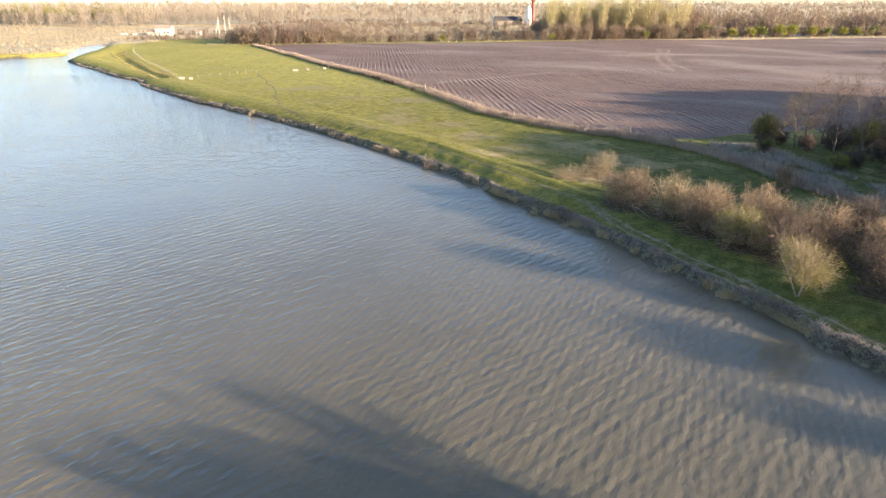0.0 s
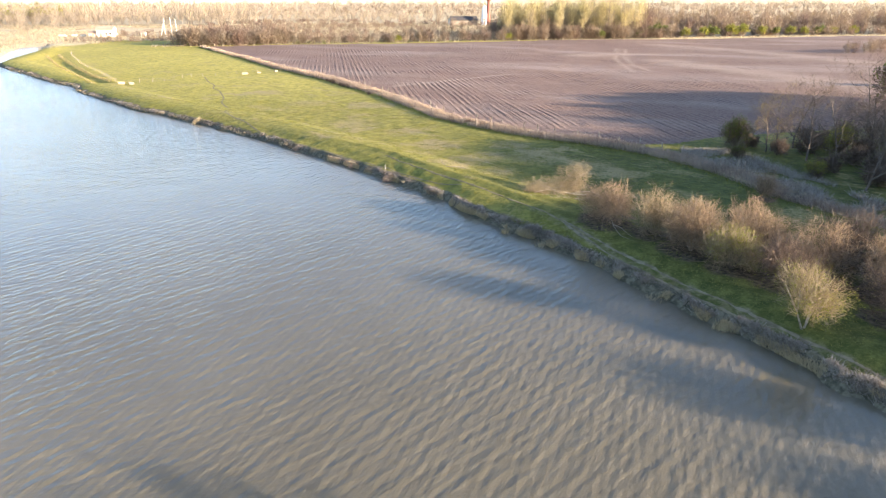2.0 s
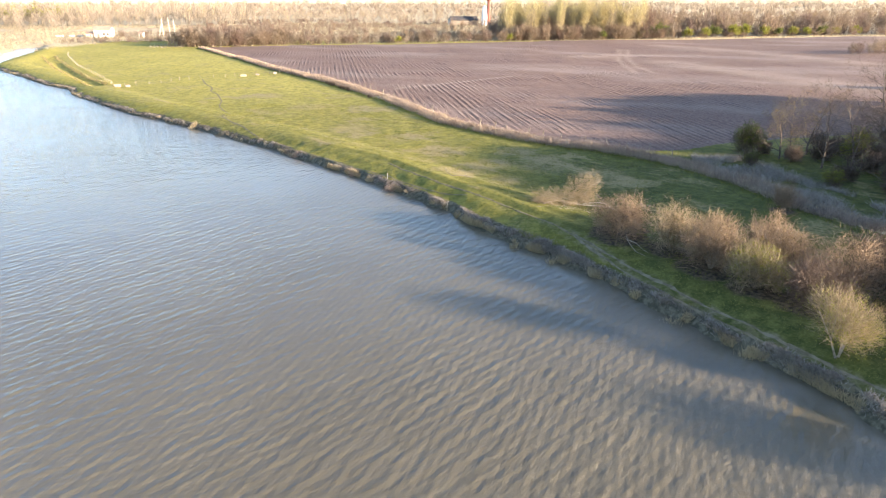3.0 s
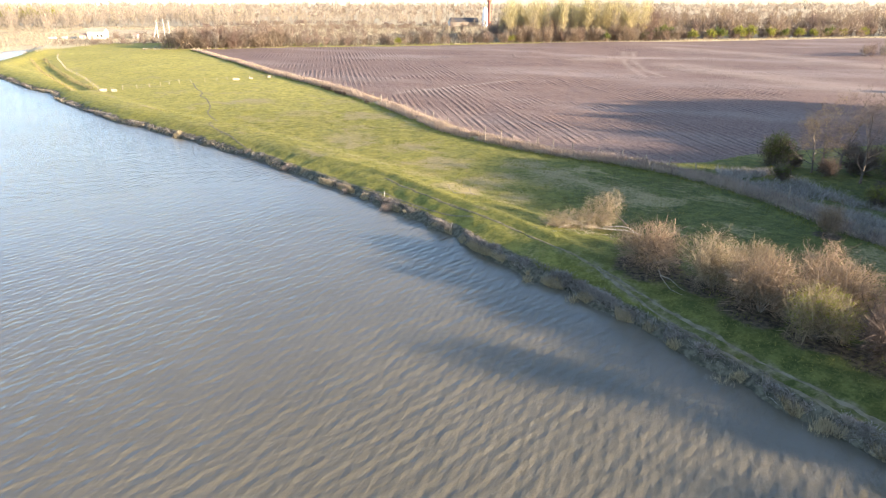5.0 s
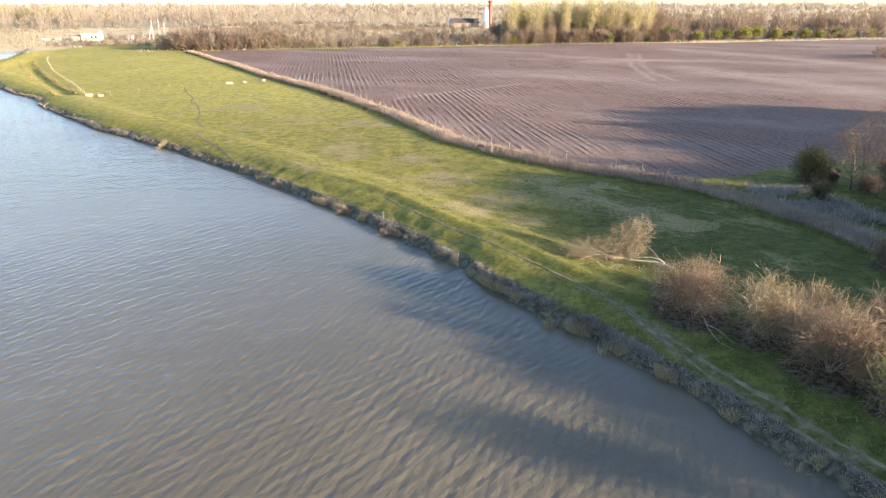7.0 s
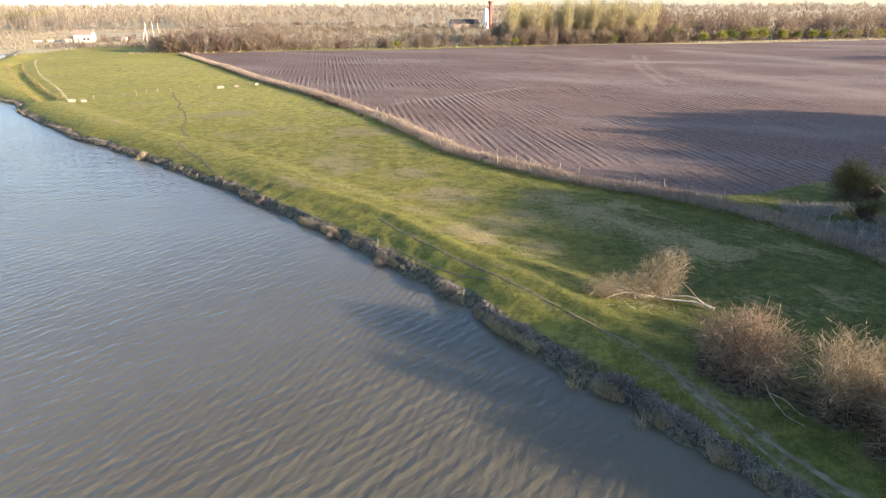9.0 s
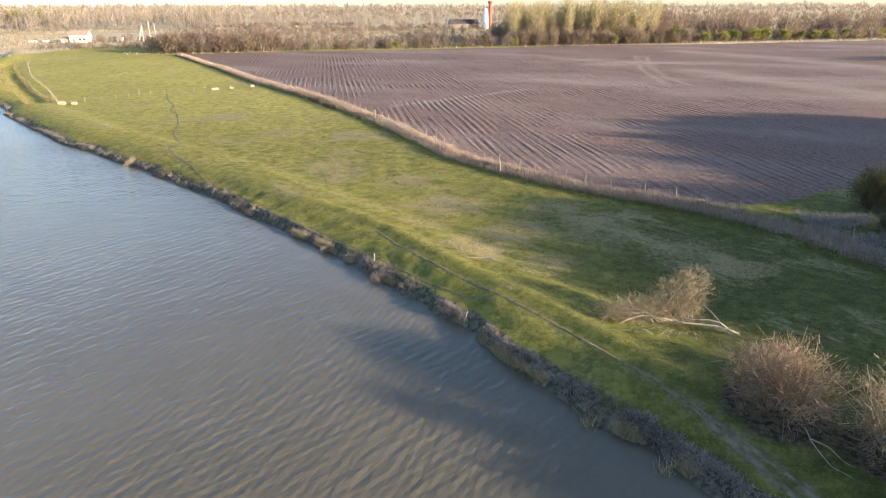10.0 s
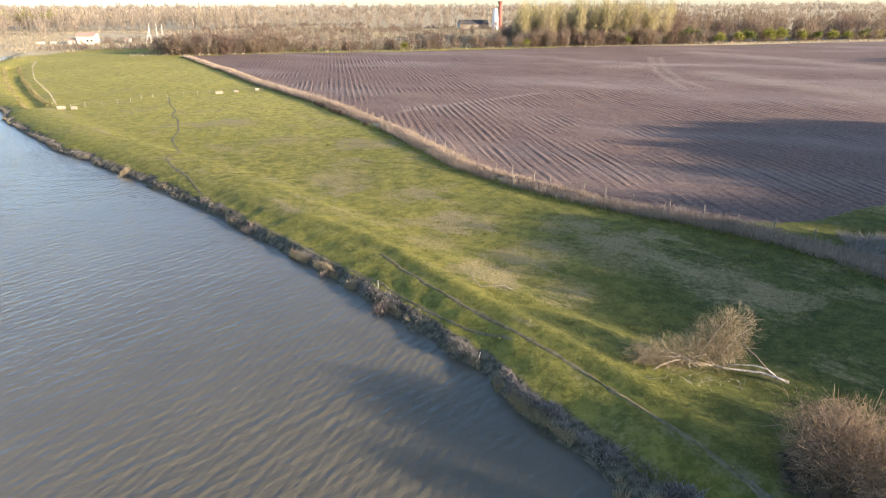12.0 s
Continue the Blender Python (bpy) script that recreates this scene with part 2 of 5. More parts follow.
TRAIL = [(-24.5, 91.8), (-27.3, 95.6), (-30.7, 101.7), (-34.5, 106.4), (-38.1, 112.5), (-37.0, 116), (-42.2, 126.2), (-43.6, 129.8), (-44.4, 135), (-48.2, 144.7), (-49.6, 148.5), (-52.5, 152), (-53.5, 158), (-57.4, 164.9), (-59.8, 170.7), (-62.9, 178.5)]
# dry patches in the meadow: x, y, radius
PATCHES = [(-12.1, 102.7, 6.5), (-24.0, 126.5, 6), (2.6, 85, 5.5), (5.7, 72.4, 3.8), (9.7, 68.4, 3.6), (9.5, 77, 4.5), (16, 76, 6), (-0.6, 79.2, 4), (-10.8, 122.4, 5.5), (-36.8, 143.1, 6), (22, 71, 5), (13, 84, 4), (-4, 95, 4)]
DITCH = [(-83, 160), (-101, 185), (-123, 217), (-149, 258)]


def to_line(pts, line, closed=False):
    """Distance of each point to a polyline."""
    pts, line = np.asarray(pts, float), np.asarray(line, float)
    if closed:
        line = np.vstack([line, line[:1]])
    best = np.full(len(pts), 1e18)
    for a, b in zip(line[:-1], line[1:]):
        ab = b - a
        s = np.clip(((pts - a) @ ab) / (ab @ ab), 0, 1)
        best = np.minimum(best, ((pts - a - s[:, None] * ab) ** 2).sum(1))
    return np.sqrt(best)


def inside(pts, poly):
    pts = np.asarray(pts, float)
    x, y, odd = pts[:, 0], pts[:, 1], np.zeros(len(pts), bool)
    for (x1, y1), (x2, y2) in zip(poly, poly[1:] + poly[:1]):
        if y1 != y2:
            odd ^= ((y1 > y) != (y2 > y)) & (x < (x2 - x1) * (y - y1) / (y2 - y1) + x1)
    return odd


def lump(pts, size, seed=0):
    """Smooth noise from -1 to 1 on a lattice of that size."""
    p = np.asarray(pts, float) / size + 1000.0 + 17.3 * seed
    i = np.floor(p).astype(np.int64)
    f = p - i
    f = f * f * (3 - 2 * f)

    def corner(dx, dy):
        h = ((i[:, 0] + dx) * 374761393 + (i[:, 1] + dy) * 668265263 + seed * 974634777) & 0xFFFFFFFF
        h = ((h ^ (h >> 13)) * 1274126177) & 0xFFFFFFFF
        return ((h ^ (h >> 16)) & 0xFFFF) / 32767.5 - 1

    fx, fy = f[:, 0], f[:, 1]
    return (corner(0, 0) * (1 - fx) + corner(1, 0) * fx) * (1 - fy) + (corner(0, 1) * (1 - fx) + corner(1, 1) * fx) * fy


def inland(pts):
    """Metres from the water's edge, negative in the water, with the bank's nibbled outline."""
    d = to_line(pts, LAKE, True)
    d = np.where(inside(pts, LAKE), -d, d)
    return d - 0.65 + (0.36 * lump(pts, 3.1, 1) + 0.28 * lump(pts, 1.3, 2)) * np.clip(1.6 - np.abs(d) / 6, 0, 1)


def ease(v, a, b):
    s = np.clip((v - a) / (b - a), 0, 1)
    return s * s * (3 - 2 * s)


def heights(pts):
    d = inland(pts)
    z = np.where(d < 0, np.maximum(0.5 * d, -1.6), 0.75 * ease(d, -0.25, 0.9) + 0.70 * ease(d, 0.7, 4.0))
    z = z - 0.72 * ease(d, 7.0, 11.5)
    z = z - 0.9 * (1 - ease(to_line(pts, DITCH), 0.5, 2.6))
    ridge = to_line(pts, np.asarray(MAIN[9:21]) + (1.15, 0.85))
    z = z + 0.34 * np.exp(-(ridge / 0.85) ** 2) * ease(pts[:, 1], 44, 56) * (1 - 0.8 * ease(pts[:, 1], 76, 96))
    near_field = to_line(pts, REED_IN)
    z = z + np.where(d > 8, 0.25 * np.exp(-(near_field / 7.0) ** 2), 0)
    z = z + 0.42 * np.exp(-(to_line(pts, np.asarray(REED_IN[1:15]) + (1.7, 1.1)) / 1.1) ** 2)
    in_field = inside(pts, FIELD)
    z = z + np.where(in_field, 0.35 * ease(to_line(pts, FIELD, True), 0, 20) + 0.5 * lump(pts, 60, 5), 0)
    z = z + ease(d, 0.6, 3) * (0.10 * lump(pts, 9, 3) + 0.055 * lump(pts, 2.4, 4))
    return np.where(d > 0.2, np.maximum(z, 0.06), z)


def graded(steps):
    """Grid lines from (until, step) pairs after a start."""
    out = [steps[0]]
    for until, step in steps[1:]:
        n = max(1, round((until - out[-1]) / step))
        out += list(np.linspace(out[-1], until, n + 1)[1:])
    return np.array(out)


GX = graded([-3600, (-1200, 300), (-440, 40), (-180, 8), (-64, 1.6), (-30, 0.8), (46, 0.4), (90, 1.6), (260, 6), (700, 40), (3600, 300)])
GY = graded([-1500, (-200, 200), (-20, 8), (10, 0.9), (92, 0.4), (140, 0.9), (230, 1.5), (420, 5), (800, 30), (4200, 260)])


def grid_mesh(name, xs, ys):
    n, k = len(xs), len(ys)
    x, y = np.meshgrid(xs, ys)
    pts = np.stack([x.ravel(), y.ravel()], 1)
    a = (np.arange(k - 1)[:, None] * n + np.arange(n - 1)).ravel()
    faces = np.stack([a, a + 1, a + n + 1, a + n], 1)
    return pts, faces


def mesh_from(name, verts, faces, mats, smooth=False, slots=None):
    """A mesh from arrays of places and of faces with equal corner counts."""
    me = bpy.data.meshes.new(name)
    verts, faces = np.asarray(verts, np.float32), np.asarray(faces, np.int32)
    k = faces.shape[1]
    me.vertices.add(len(verts))
    me.vertices.foreach_set("co", verts.ravel())
    me.loops.add(faces.size)
    me.loops.foreach_set("vertex_index", faces.ravel())
    me.polygons.add(len(faces))
    me.polygons.foreach_set("loop_start", np.arange(0, faces.size, k, dtype=np.int32))
    me.polygons.foreach_set("use_smooth", np.full(len(faces), smooth))
    if slots is not None:
        me.polygons.foreach_set("material_index", np.asarray(slots, np.int32))
    for m in mats:
        me.materials.append(m)
    me.update(calc_edges=True)
    return me


gp, gf = grid_mesh("ground", GX, GY)
gz = heights(gp)
GRID = gz.reshape(len(GY), len(GX))


def ground_at(pts):
    """Height of the ground sheet itself under each point."""
    pts = np.atleast_2d(np.asarray(pts, float))
    i = np.clip(np.searchsorted(GX, pts[:, 0]) - 1, 0, len(GX) - 2)
    j = np.clip(np.searchsorted(GY, pts[:, 1]) - 1, 0, len(GY) - 2)
    u = np.clip((pts[:, 0] - GX[i]) / (GX[i + 1] - GX[i]), 0, 1)
    v = np.clip((pts[:, 1] - GY[j]) / (GY[j + 1] - GY[j]), 0, 1)
    return (GRID[j, i] * (1 - u) + GRID[j, i + 1] * u) * (1 - v) + (GRID[j + 1, i] * (1 - u) + GRID[j + 1, i + 1] * u) * v


def gz1(x, y):
    return float(ground_at([(x, y)])[0])


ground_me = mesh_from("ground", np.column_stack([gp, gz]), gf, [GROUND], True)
gd = inland(gp)
in_field = inside(gp, FIELD)
df = to_line(gp, FIELD, True)
masks = {
    "field": ease(np.where(in_field, df, -df), -1.2, 1.2),
    "bank": (1 - ease(gd, 0.5, 1.7)) * (gp[:, 1] < 240),
    "dry": 0.22 - 0.2 * (1 - ease(gd, 5, 9)) - 0.1 * ease(gp[:, 1], 150, 170) + 0.85 * np.max([np.exp(-(((gp[:, 0] - x) ** 2 + (gp[:, 1] - y) ** 2) / r ** 2) ** 1.2) for x, y, r in PATCHES], axis=0),
    "straw": np.maximum.reduce([1 - ease(to_line(gp, np.asarray(REED_IN) + (2.0, 1.3)), 0.8, 2.0), ease(gp[:, 1], 345, 375) * (1 - inside(gp, [(-260, 470), (-175, 455), (-170, 520), (-260, 530)])), ease(-gp[:, 0], 150, 190) * ease(gp[:, 1], 225, 250) * 0.9]) * (1 - in_field),
}
# the ridge's sunlit crest, painted as a pale strip through the dry mask
masks["dry"] = masks["dry"] + 0.45 * (1 - ease(to_line(gp, np.asarray(MAIN[9:]) + (1.0, 0.75)), 0.3, 1.1)) * (gp[:, 1] > 48)
# pale streaks and a tractor's turning track on the field
PALE = [([(114, 309), (132, 283), (141, 248), (148, 211)], 9.0), ([(59, 245), (82, 256), (105, 253)], 8.0), ([(86, 222), (95, 193), (101, 169), (105, 150)], 10.0), ([(87, 289), (71, 235), (65, 204), (62, 183)], 1.1), ([(90, 287), (75, 235), (69, 206), (68, 186)], 1.1), ([(-7, 154), (5, 164), (19, 175), (25, 179)], 1.2)]
masks["pale"] = np.max([np.exp(-(to_line(gp, line) / w) ** 2) for line, w in PALE], axis=0)
# how much of the hazy pale grass colour, by distance
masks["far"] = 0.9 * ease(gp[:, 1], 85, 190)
# near right part of the meadow, where shade is painted into the green
masks["lush_shade"] = ease(gp[:, 0], 2, 22) * (1 - ease(gp[:, 1], 70, 100))
masks["path"] = np.maximum(0.30 * (1 - ease(to_line(gp, MAIN[16:]), 0.3, 1.6)), 0.45 * (1 - ease(to_line(gp, MAIN[:12]), 0.5, 1.4)))
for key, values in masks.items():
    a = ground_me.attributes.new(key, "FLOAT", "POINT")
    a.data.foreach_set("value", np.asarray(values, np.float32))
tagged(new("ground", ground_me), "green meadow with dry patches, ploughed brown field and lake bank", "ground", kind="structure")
wp, wf = grid_mesh("water", np.linspace(-460, 80, 28), np.linspace(-160, 340, 26))
tagged(new("water", mesh_from("water", np.column_stack([wp, np.zeros(len(wp))]), wf, [WATER])), "grey-brown lake with small wind ripples", "lake", kind="structure")


def ribbon(name, line, width, lift, mat, label, rough=0.12, seed=1):
    """A worn strip laid over the ground along a line, with uneven edges."""
    rng = np.random.default_rng(seed)
    line = np.asarray(line, float)
    seg = np.r_[0, np.cumsum(np.linalg.norm(np.diff(line, axis=0), axis=1))]
    s = np.arange(0, seg[-1], 0.5)
    c = np.stack([np.interp(s, seg, line[:, k]) for k in (0, 1)], 1)
    for _ in range(24):
        c[1:-1] = (c[:-2] + 2 * c[1:-1] + c[2:]) / 4
    t = np.gradient(c, axis=0)
    n = np.stack([-t[:, 1], t[:, 0]], 1) / np.linalg.norm(t, axis=1)[:, None]
    offs = np.array([-0.5, -0.25, 0.25, 0.5])
    w = width * (1 + rng.normal(0, rough, (len(s), 4)))
    p = c[:, None] + n[:, None] * (offs * w)[..., None]
    z = ground_at(p.reshape(-1, 2)).reshape(-1, 4) + np.array([0.004, lift, lift, 0.004]) + rng.normal(0, lift * 0.1, (len(s), 4))
    verts = np.concatenate([p, z[..., None]], 2).reshape(-1, 3)
    a = (np.arange(len(s) - 1)[:, None] * 4 + np.arange(3)).ravel()
    ob = new(name, mesh_from(name, verts, np.stack([a, a + 1, a + 5, a + 4], 1), [mat], True))
    return tagged(ob, label, "path", kind="structure")


RUT = two_tone("rut", (0.10, 0.086, 0.042), (0.19, 0.160, 0.085), 2.0, bump=0.02)
ribbon("trail", TRAIL, 0.34, 0.02, RUT, "narrow trodden trail winding through the meadow", 0.35, 4)
ribbon("low_path", LOW, 0.26, 0.02, RUT, "narrow trodden path along the lake bank", 0.3, 5)
ribbon("path", MAIN[9:18], 0.27, 0.018, RUT, "worn earth footpath beside a grassy ridge", 0.4, 6)
for off, seed in ((-0.42, 7), (0.42, 8)):
    line = np.asarray(MAIN[:11], float)
    t = np.gradient(line, axis=0)
    gap = off * np.clip((48 - line[:, 1]) / 8, 0.15, 1)
    ribbon("wheel_track", line + np.stack([-t[:, 1], t[:, 0]], 1) / np.linalg.norm(t, axis=1)[:, None] * gap[:, None], 0.24, 0.018, PATH_DIRT, "worn earth wheel track along the lake", 0.45, seed)


# ---- growing things ----
def grow(rng, out, p, d, length, r, level, spec):
    """One branch as short pieces, with its side branches."""
    n, wander, kids, spread, shrink, lift = spec[level]
    step = length / n
    for k in range(n):
        d = d + rng.normal(0, wander, 3) + (0, 0, lift)
        d /= np.linalg.norm(d)
        q = p + d * step
        r2 = r * (1 - 0.55 / n)
        out.append((*p, *q, r, r2, level))
        p, r = q, r2
        if level + 1 < len(spec) and k >= (0 if level else n // 3):
            for _ in range(int(kids + rng.random())):
                side = rng.normal(0, 1, 3)
                side -= d * (side @ d)
                side /= np.linalg.norm(side) + 1e-9
                nd = d * (1 - spread) + side * spread
                grow(rng, out, p, nd / np.linalg.norm(nd), length * shrink * rng.uniform(0.6, 1.15), r * 0.55, level + 1, spec)


def sticks(rng, segs, thin):
    """Verts and quads: pieces over thin as three-sided sticks, the rest as slivers."""
    s = np.array(segs)
    p, q, r0, r1 = s[:, :3], s[:, 3:6], s[:, 6], s[:, 7]
    d = q - p
    d /= np.linalg.norm(d, axis=1)[:, None] + 1e-9
    u = np.cross(d, rng.normal(0, 1, d.shape))
    u /= np.linalg.norm(u, axis=1)[:, None] + 1e-9
    v = np.cross(d, u)
    fat = r0 > thin
    verts, quads, base = [], [], 0
    if fat.any():
        P, Q, U, V = p[fat], q[fat], u[fat], v[fat]
        ring = [np.cos(a) * U + np.sin(a) * V for a in (0, 2.094, 4.189)]
        verts.append(np.stack([P + w * r0[fat][:, None] for w in ring] + [Q + w * r1[fat][:, None] for w in ring], 1).reshape(-1, 3))
        a = np.arange(fat.sum())[:, None] * 6
        quads.append(np.concatenate([a + [0, 1, 4, 3], a + [1, 2, 5, 4], a + [2, 0, 3, 5]]))
        base = 6 * fat.sum()
    if (~fat).any():
        P, Q, U = p[~fat], q[~fat], u[~fat]
        w0, w1 = np.maximum(r0[~fat], thin * 0.45)[:, None], np.maximum(r1[~fat], thin * 0.3)[:, None]
        verts.append(np.stack([P - U * w0, P + U * w0, Q + U * w1, Q - U * w1], 1).reshape(-1, 3))
        quads.append(base + np.arange((~fat).sum())[:, None] * 4 + [0, 1, 2, 3])
    return np.concatenate(verts), np.concatenate(quads)


def leaves(rng, segs, level, count, size, spread=0.12):
    """Small leaf quads round the tips of a level."""
    s = np.array([g[3:6] for g in segs if g[8] >= level])
    c = s[rng.integers(0, len(s), count)] + rng.normal(0, spread, (count, 3))
    u, v = rng.normal(0, 1, (2, count, 3))
    u *= (size * rng.uniform(0.6, 1.3, count) / np.linalg.norm(u, axis=1))[:, None]
    v *= (size * 0.6 / np.linalg.norm(v, axis=1))[:, None]
    verts = np.stack([c - u, c + v * 0.8, c + u, c - v], 1).reshape(-1, 3)
    return verts, np.arange(count)[:, None] * 4 + [0, 1, 2, 3]


def fuzz(rng, lobes, count, length, width, root, fan=0.6, up=0.1, wild=0.38):
    """Fine twigs as slivers filling round lobes (x, y, z, rx, ry, rz), fanning out from a root."""
    lobes = np.asarray(lobes, float)
    size = lobes[:, 3] * lobes[:, 5]
    k = rng.choice(len(lobes), count, p=size / size.sum())
    way = rng.normal(0, 1, (count, 3))
    way /= np.linalg.norm(way, axis=1)[:, None]
    knob = 1 + 0.2 * np.sin(way @ rng.normal(0, 4, (3, 3)) + rng.uniform(0, 6, 3)).sum(1)
    p = lobes[k, :3] + way * lobes[k, 3:] * (rng.random(count) ** 0.36 * knob)[:, None]
    d = p - root
    d = fan * d / (np.linalg.norm(d, axis=1)[:, None] + 1e-6) + (1 - fan) * way + rng.normal(0, wild, (count, 3)) + (0, 0, up)
    d *= (length * rng.uniform(0.45, 1.35, count) / np.linalg.norm(d, axis=1))[:, None] / 2
    u = np.cross(d, rng.normal(0, 1, d.shape))
    u *= (width * rng.uniform(0.5, 1.3, count) / 2 / (np.linalg.norm(u, axis=1) + 1e-9))[:, None]
    low = p[:, 2] < 0.05
    p[low, 2] = 0.1 + rng.random(low.sum()) * 0.3
    return np.stack([p - d - u, p - d + u, p + d + u * 0.45, p + d - u * 0.45], 1).reshape(-1, 3), np.arange(count)[:, None] * 4 + [0, 1, 2, 3]


def dome(rng, height, width, n, low=0.2):
    """Lobes heaped into an uneven rounded crown."""
    out = []
    for k in range(n):
        a, r = 2.4 * k + rng.uniform(-0.5, 0.5), width * 0.33 * math.sqrt((k + 0.3) / n)
        w, h = width * rng.uniform(0.17, 0.26), height * rng.uniform(0.2, 0.3)
        top = height * rng.uniform(0.78, 1.05) * (1 - 0.5 * (r / (width * 0.5)) ** 2)
        z = max(top - h, height * low + h * 0.6)
        out.append((math.cos(a) * r, math.sin(a) * r, z, w, w, h))
        out.append((math.cos(a) * r * 0.8, math.sin(a) * r * 0.8, z * 0.55, w * 0.9, w * 0.9, h * 1.1))
    return out


def part(name, me, parent, label=""):
    ob = new(name, me)
    ob.parent = parent
    return tagged(ob, label) if label else ob


def bush_parts(seed, height, width, stems, bark, twig, leaf=None, leaf_n=0, thin=0.0115, leaf_size=0.05):
    """Meshes of a many-stemmed bush: stems, a dense crown of fine twigs, and leaves if any."""
    rng = np.random.default_rng(seed)
    segs = []
    spec = [(6, 0.16, 0.5, 0.55, 0.4, 0.02), (3, 0.22, 0, 0.65, 0.55, 0.03)]
    lobes = dome(rng, height, width, max(4, round(width * 1.1)))
    for k in range(stems):
        goal = np.array(lobes[k % len(lobes)])
        q = goal[:3] + rng.normal(0, 0.25, 3) * goal[3:]
        p = np.array([rng.normal(0, width * 0.012), rng.normal(0, width * 0.012), -0.1])
        length = np.linalg.norm(q - p)
        grow(rng, segs, p, (q - p) / length + (0, 0, 0.1), length * rng.uniform(0.75, 1.0), 0.007 * length + 0.010, 0, spec)
    count, reach = round(200 * width * height * (0.0115 / thin)), (thin / 0.0115) ** 0.5
    fine, fine_q = fuzz(rng, lobes, count, 0.5 * reach, 1.9 * thin, (0, 0, 0.2 * height), 0.3, 0.1, 0.6)
    coarse, coarse_q = fuzz(rng, lobes, round(11 * width * height), 1.15 * reach, 4.2 * thin, (0, 0, 0), 0.6, 0.15, 0.4)
    out = [("trunk", mesh_from("trunk", *sticks(rng, segs, thin), [bark])),
           ("crown", mesh_from("crown", np.concatenate([fine, coarse]), np.concatenate([fine_q, coarse_q + len(fine)]), [twig]))]
    if leaf:
        tips = [(0, 0, 0, *v, 0, 0, 3) for v in fuzz(rng, lobes[::2], max(300, leaf_n // 4), 0.1, 0.01, (0, 0, 0))[0][::4]]
        out.append(("foliage", mesh_from("foliage", *leaves(rng, tips, 2, leaf_n, leaf_size, 0.15), [leaf])))
    return out


def tree_parts(seed, height, spread, bark, twig, leaf=None, leaf_n=0, thin=0.02, leaf_size=0.08, upright=0.0, clear=0.25, dense=1.0):
    """Meshes of a tree: tapered trunk with limbs, and a crown of twigs and leaves."""
    rng = np.random.default_rng(seed)
    segs = []
    n = 10
    p, d, r = np.array([0, 0, -0.15]), np.array([rng.normal(0, 0.08), rng.normal(0, 0.08), 1.0]), 0.014 * height + 0.05
    limb = [(4, 0.14, 2.0 * dense, 0.55, 0.5, 0.05 + upright), (3, 0.2, 2.2 * dense, 0.6, 0.5, 0.04 + upright), (2, 0.25, 2.0 * dense, 0.6, 0.5, 0.02), (2, 0.25, 0, 0.6, 0.5, 0.0)]
    trunk = []
    for k in range(n):
        d = d + rng.normal(0, 0.07, 3)
        d[2] = max(d[2], 0.6)
        d /= np.linalg.norm(d)
        q = p + d * height * 0.86 / n
        trunk.append((*p, *q, r, r * 0.86, 0))
        p, r = q, r * 0.86
        if k >= n * clear:
            for _ in range(rng.integers(1, 4)):
                a, rise = rng.uniform(0, 2 * math.pi), rng.uniform(0.35, 0.9) + upright * 4
                nd = np.array([math.cos(a), math.sin(a), rise])
                length = spread * rng.uniform(0.45, 0.8) * (1.15 - 0.55 * k / n)
                grow(rng, segs, p, nd / np.linalg.norm(nd), length, r * 0.5, 0, limb)
    body = trunk + [s for s in segs if s[8] == 0]
    fine = [s for s in segs if s[8] > 0]
    out = [("trunk", mesh_from("trunk", *sticks(rng, body, thin * 0.8), [bark])), ("crown", mesh_from("crown", *sticks(rng, fine, thin), [twig]))]
    if leaf:
        out.append(("foliage", mesh_from("foliage", *leaves(rng, segs, 2, leaf_n, leaf_size, 0.2), [leaf])))
    return out


def plant(name, meshes, x, y, turn=0.0, size=1.0, label="", category="", group=""):
    """A plant of shared meshes under an empty at its foot."""
    ob = new(name)
    ob.matrix_world = Matrix.Translation((x, y, gz1(x, y) - 0.03)) @ Matrix.Rotation(turn, 4, "Z") @ Matrix.Scale(size, 4)
    for nm, me in meshes:
        part(nm, me, ob)
    return tagged(ob, label, category, group)


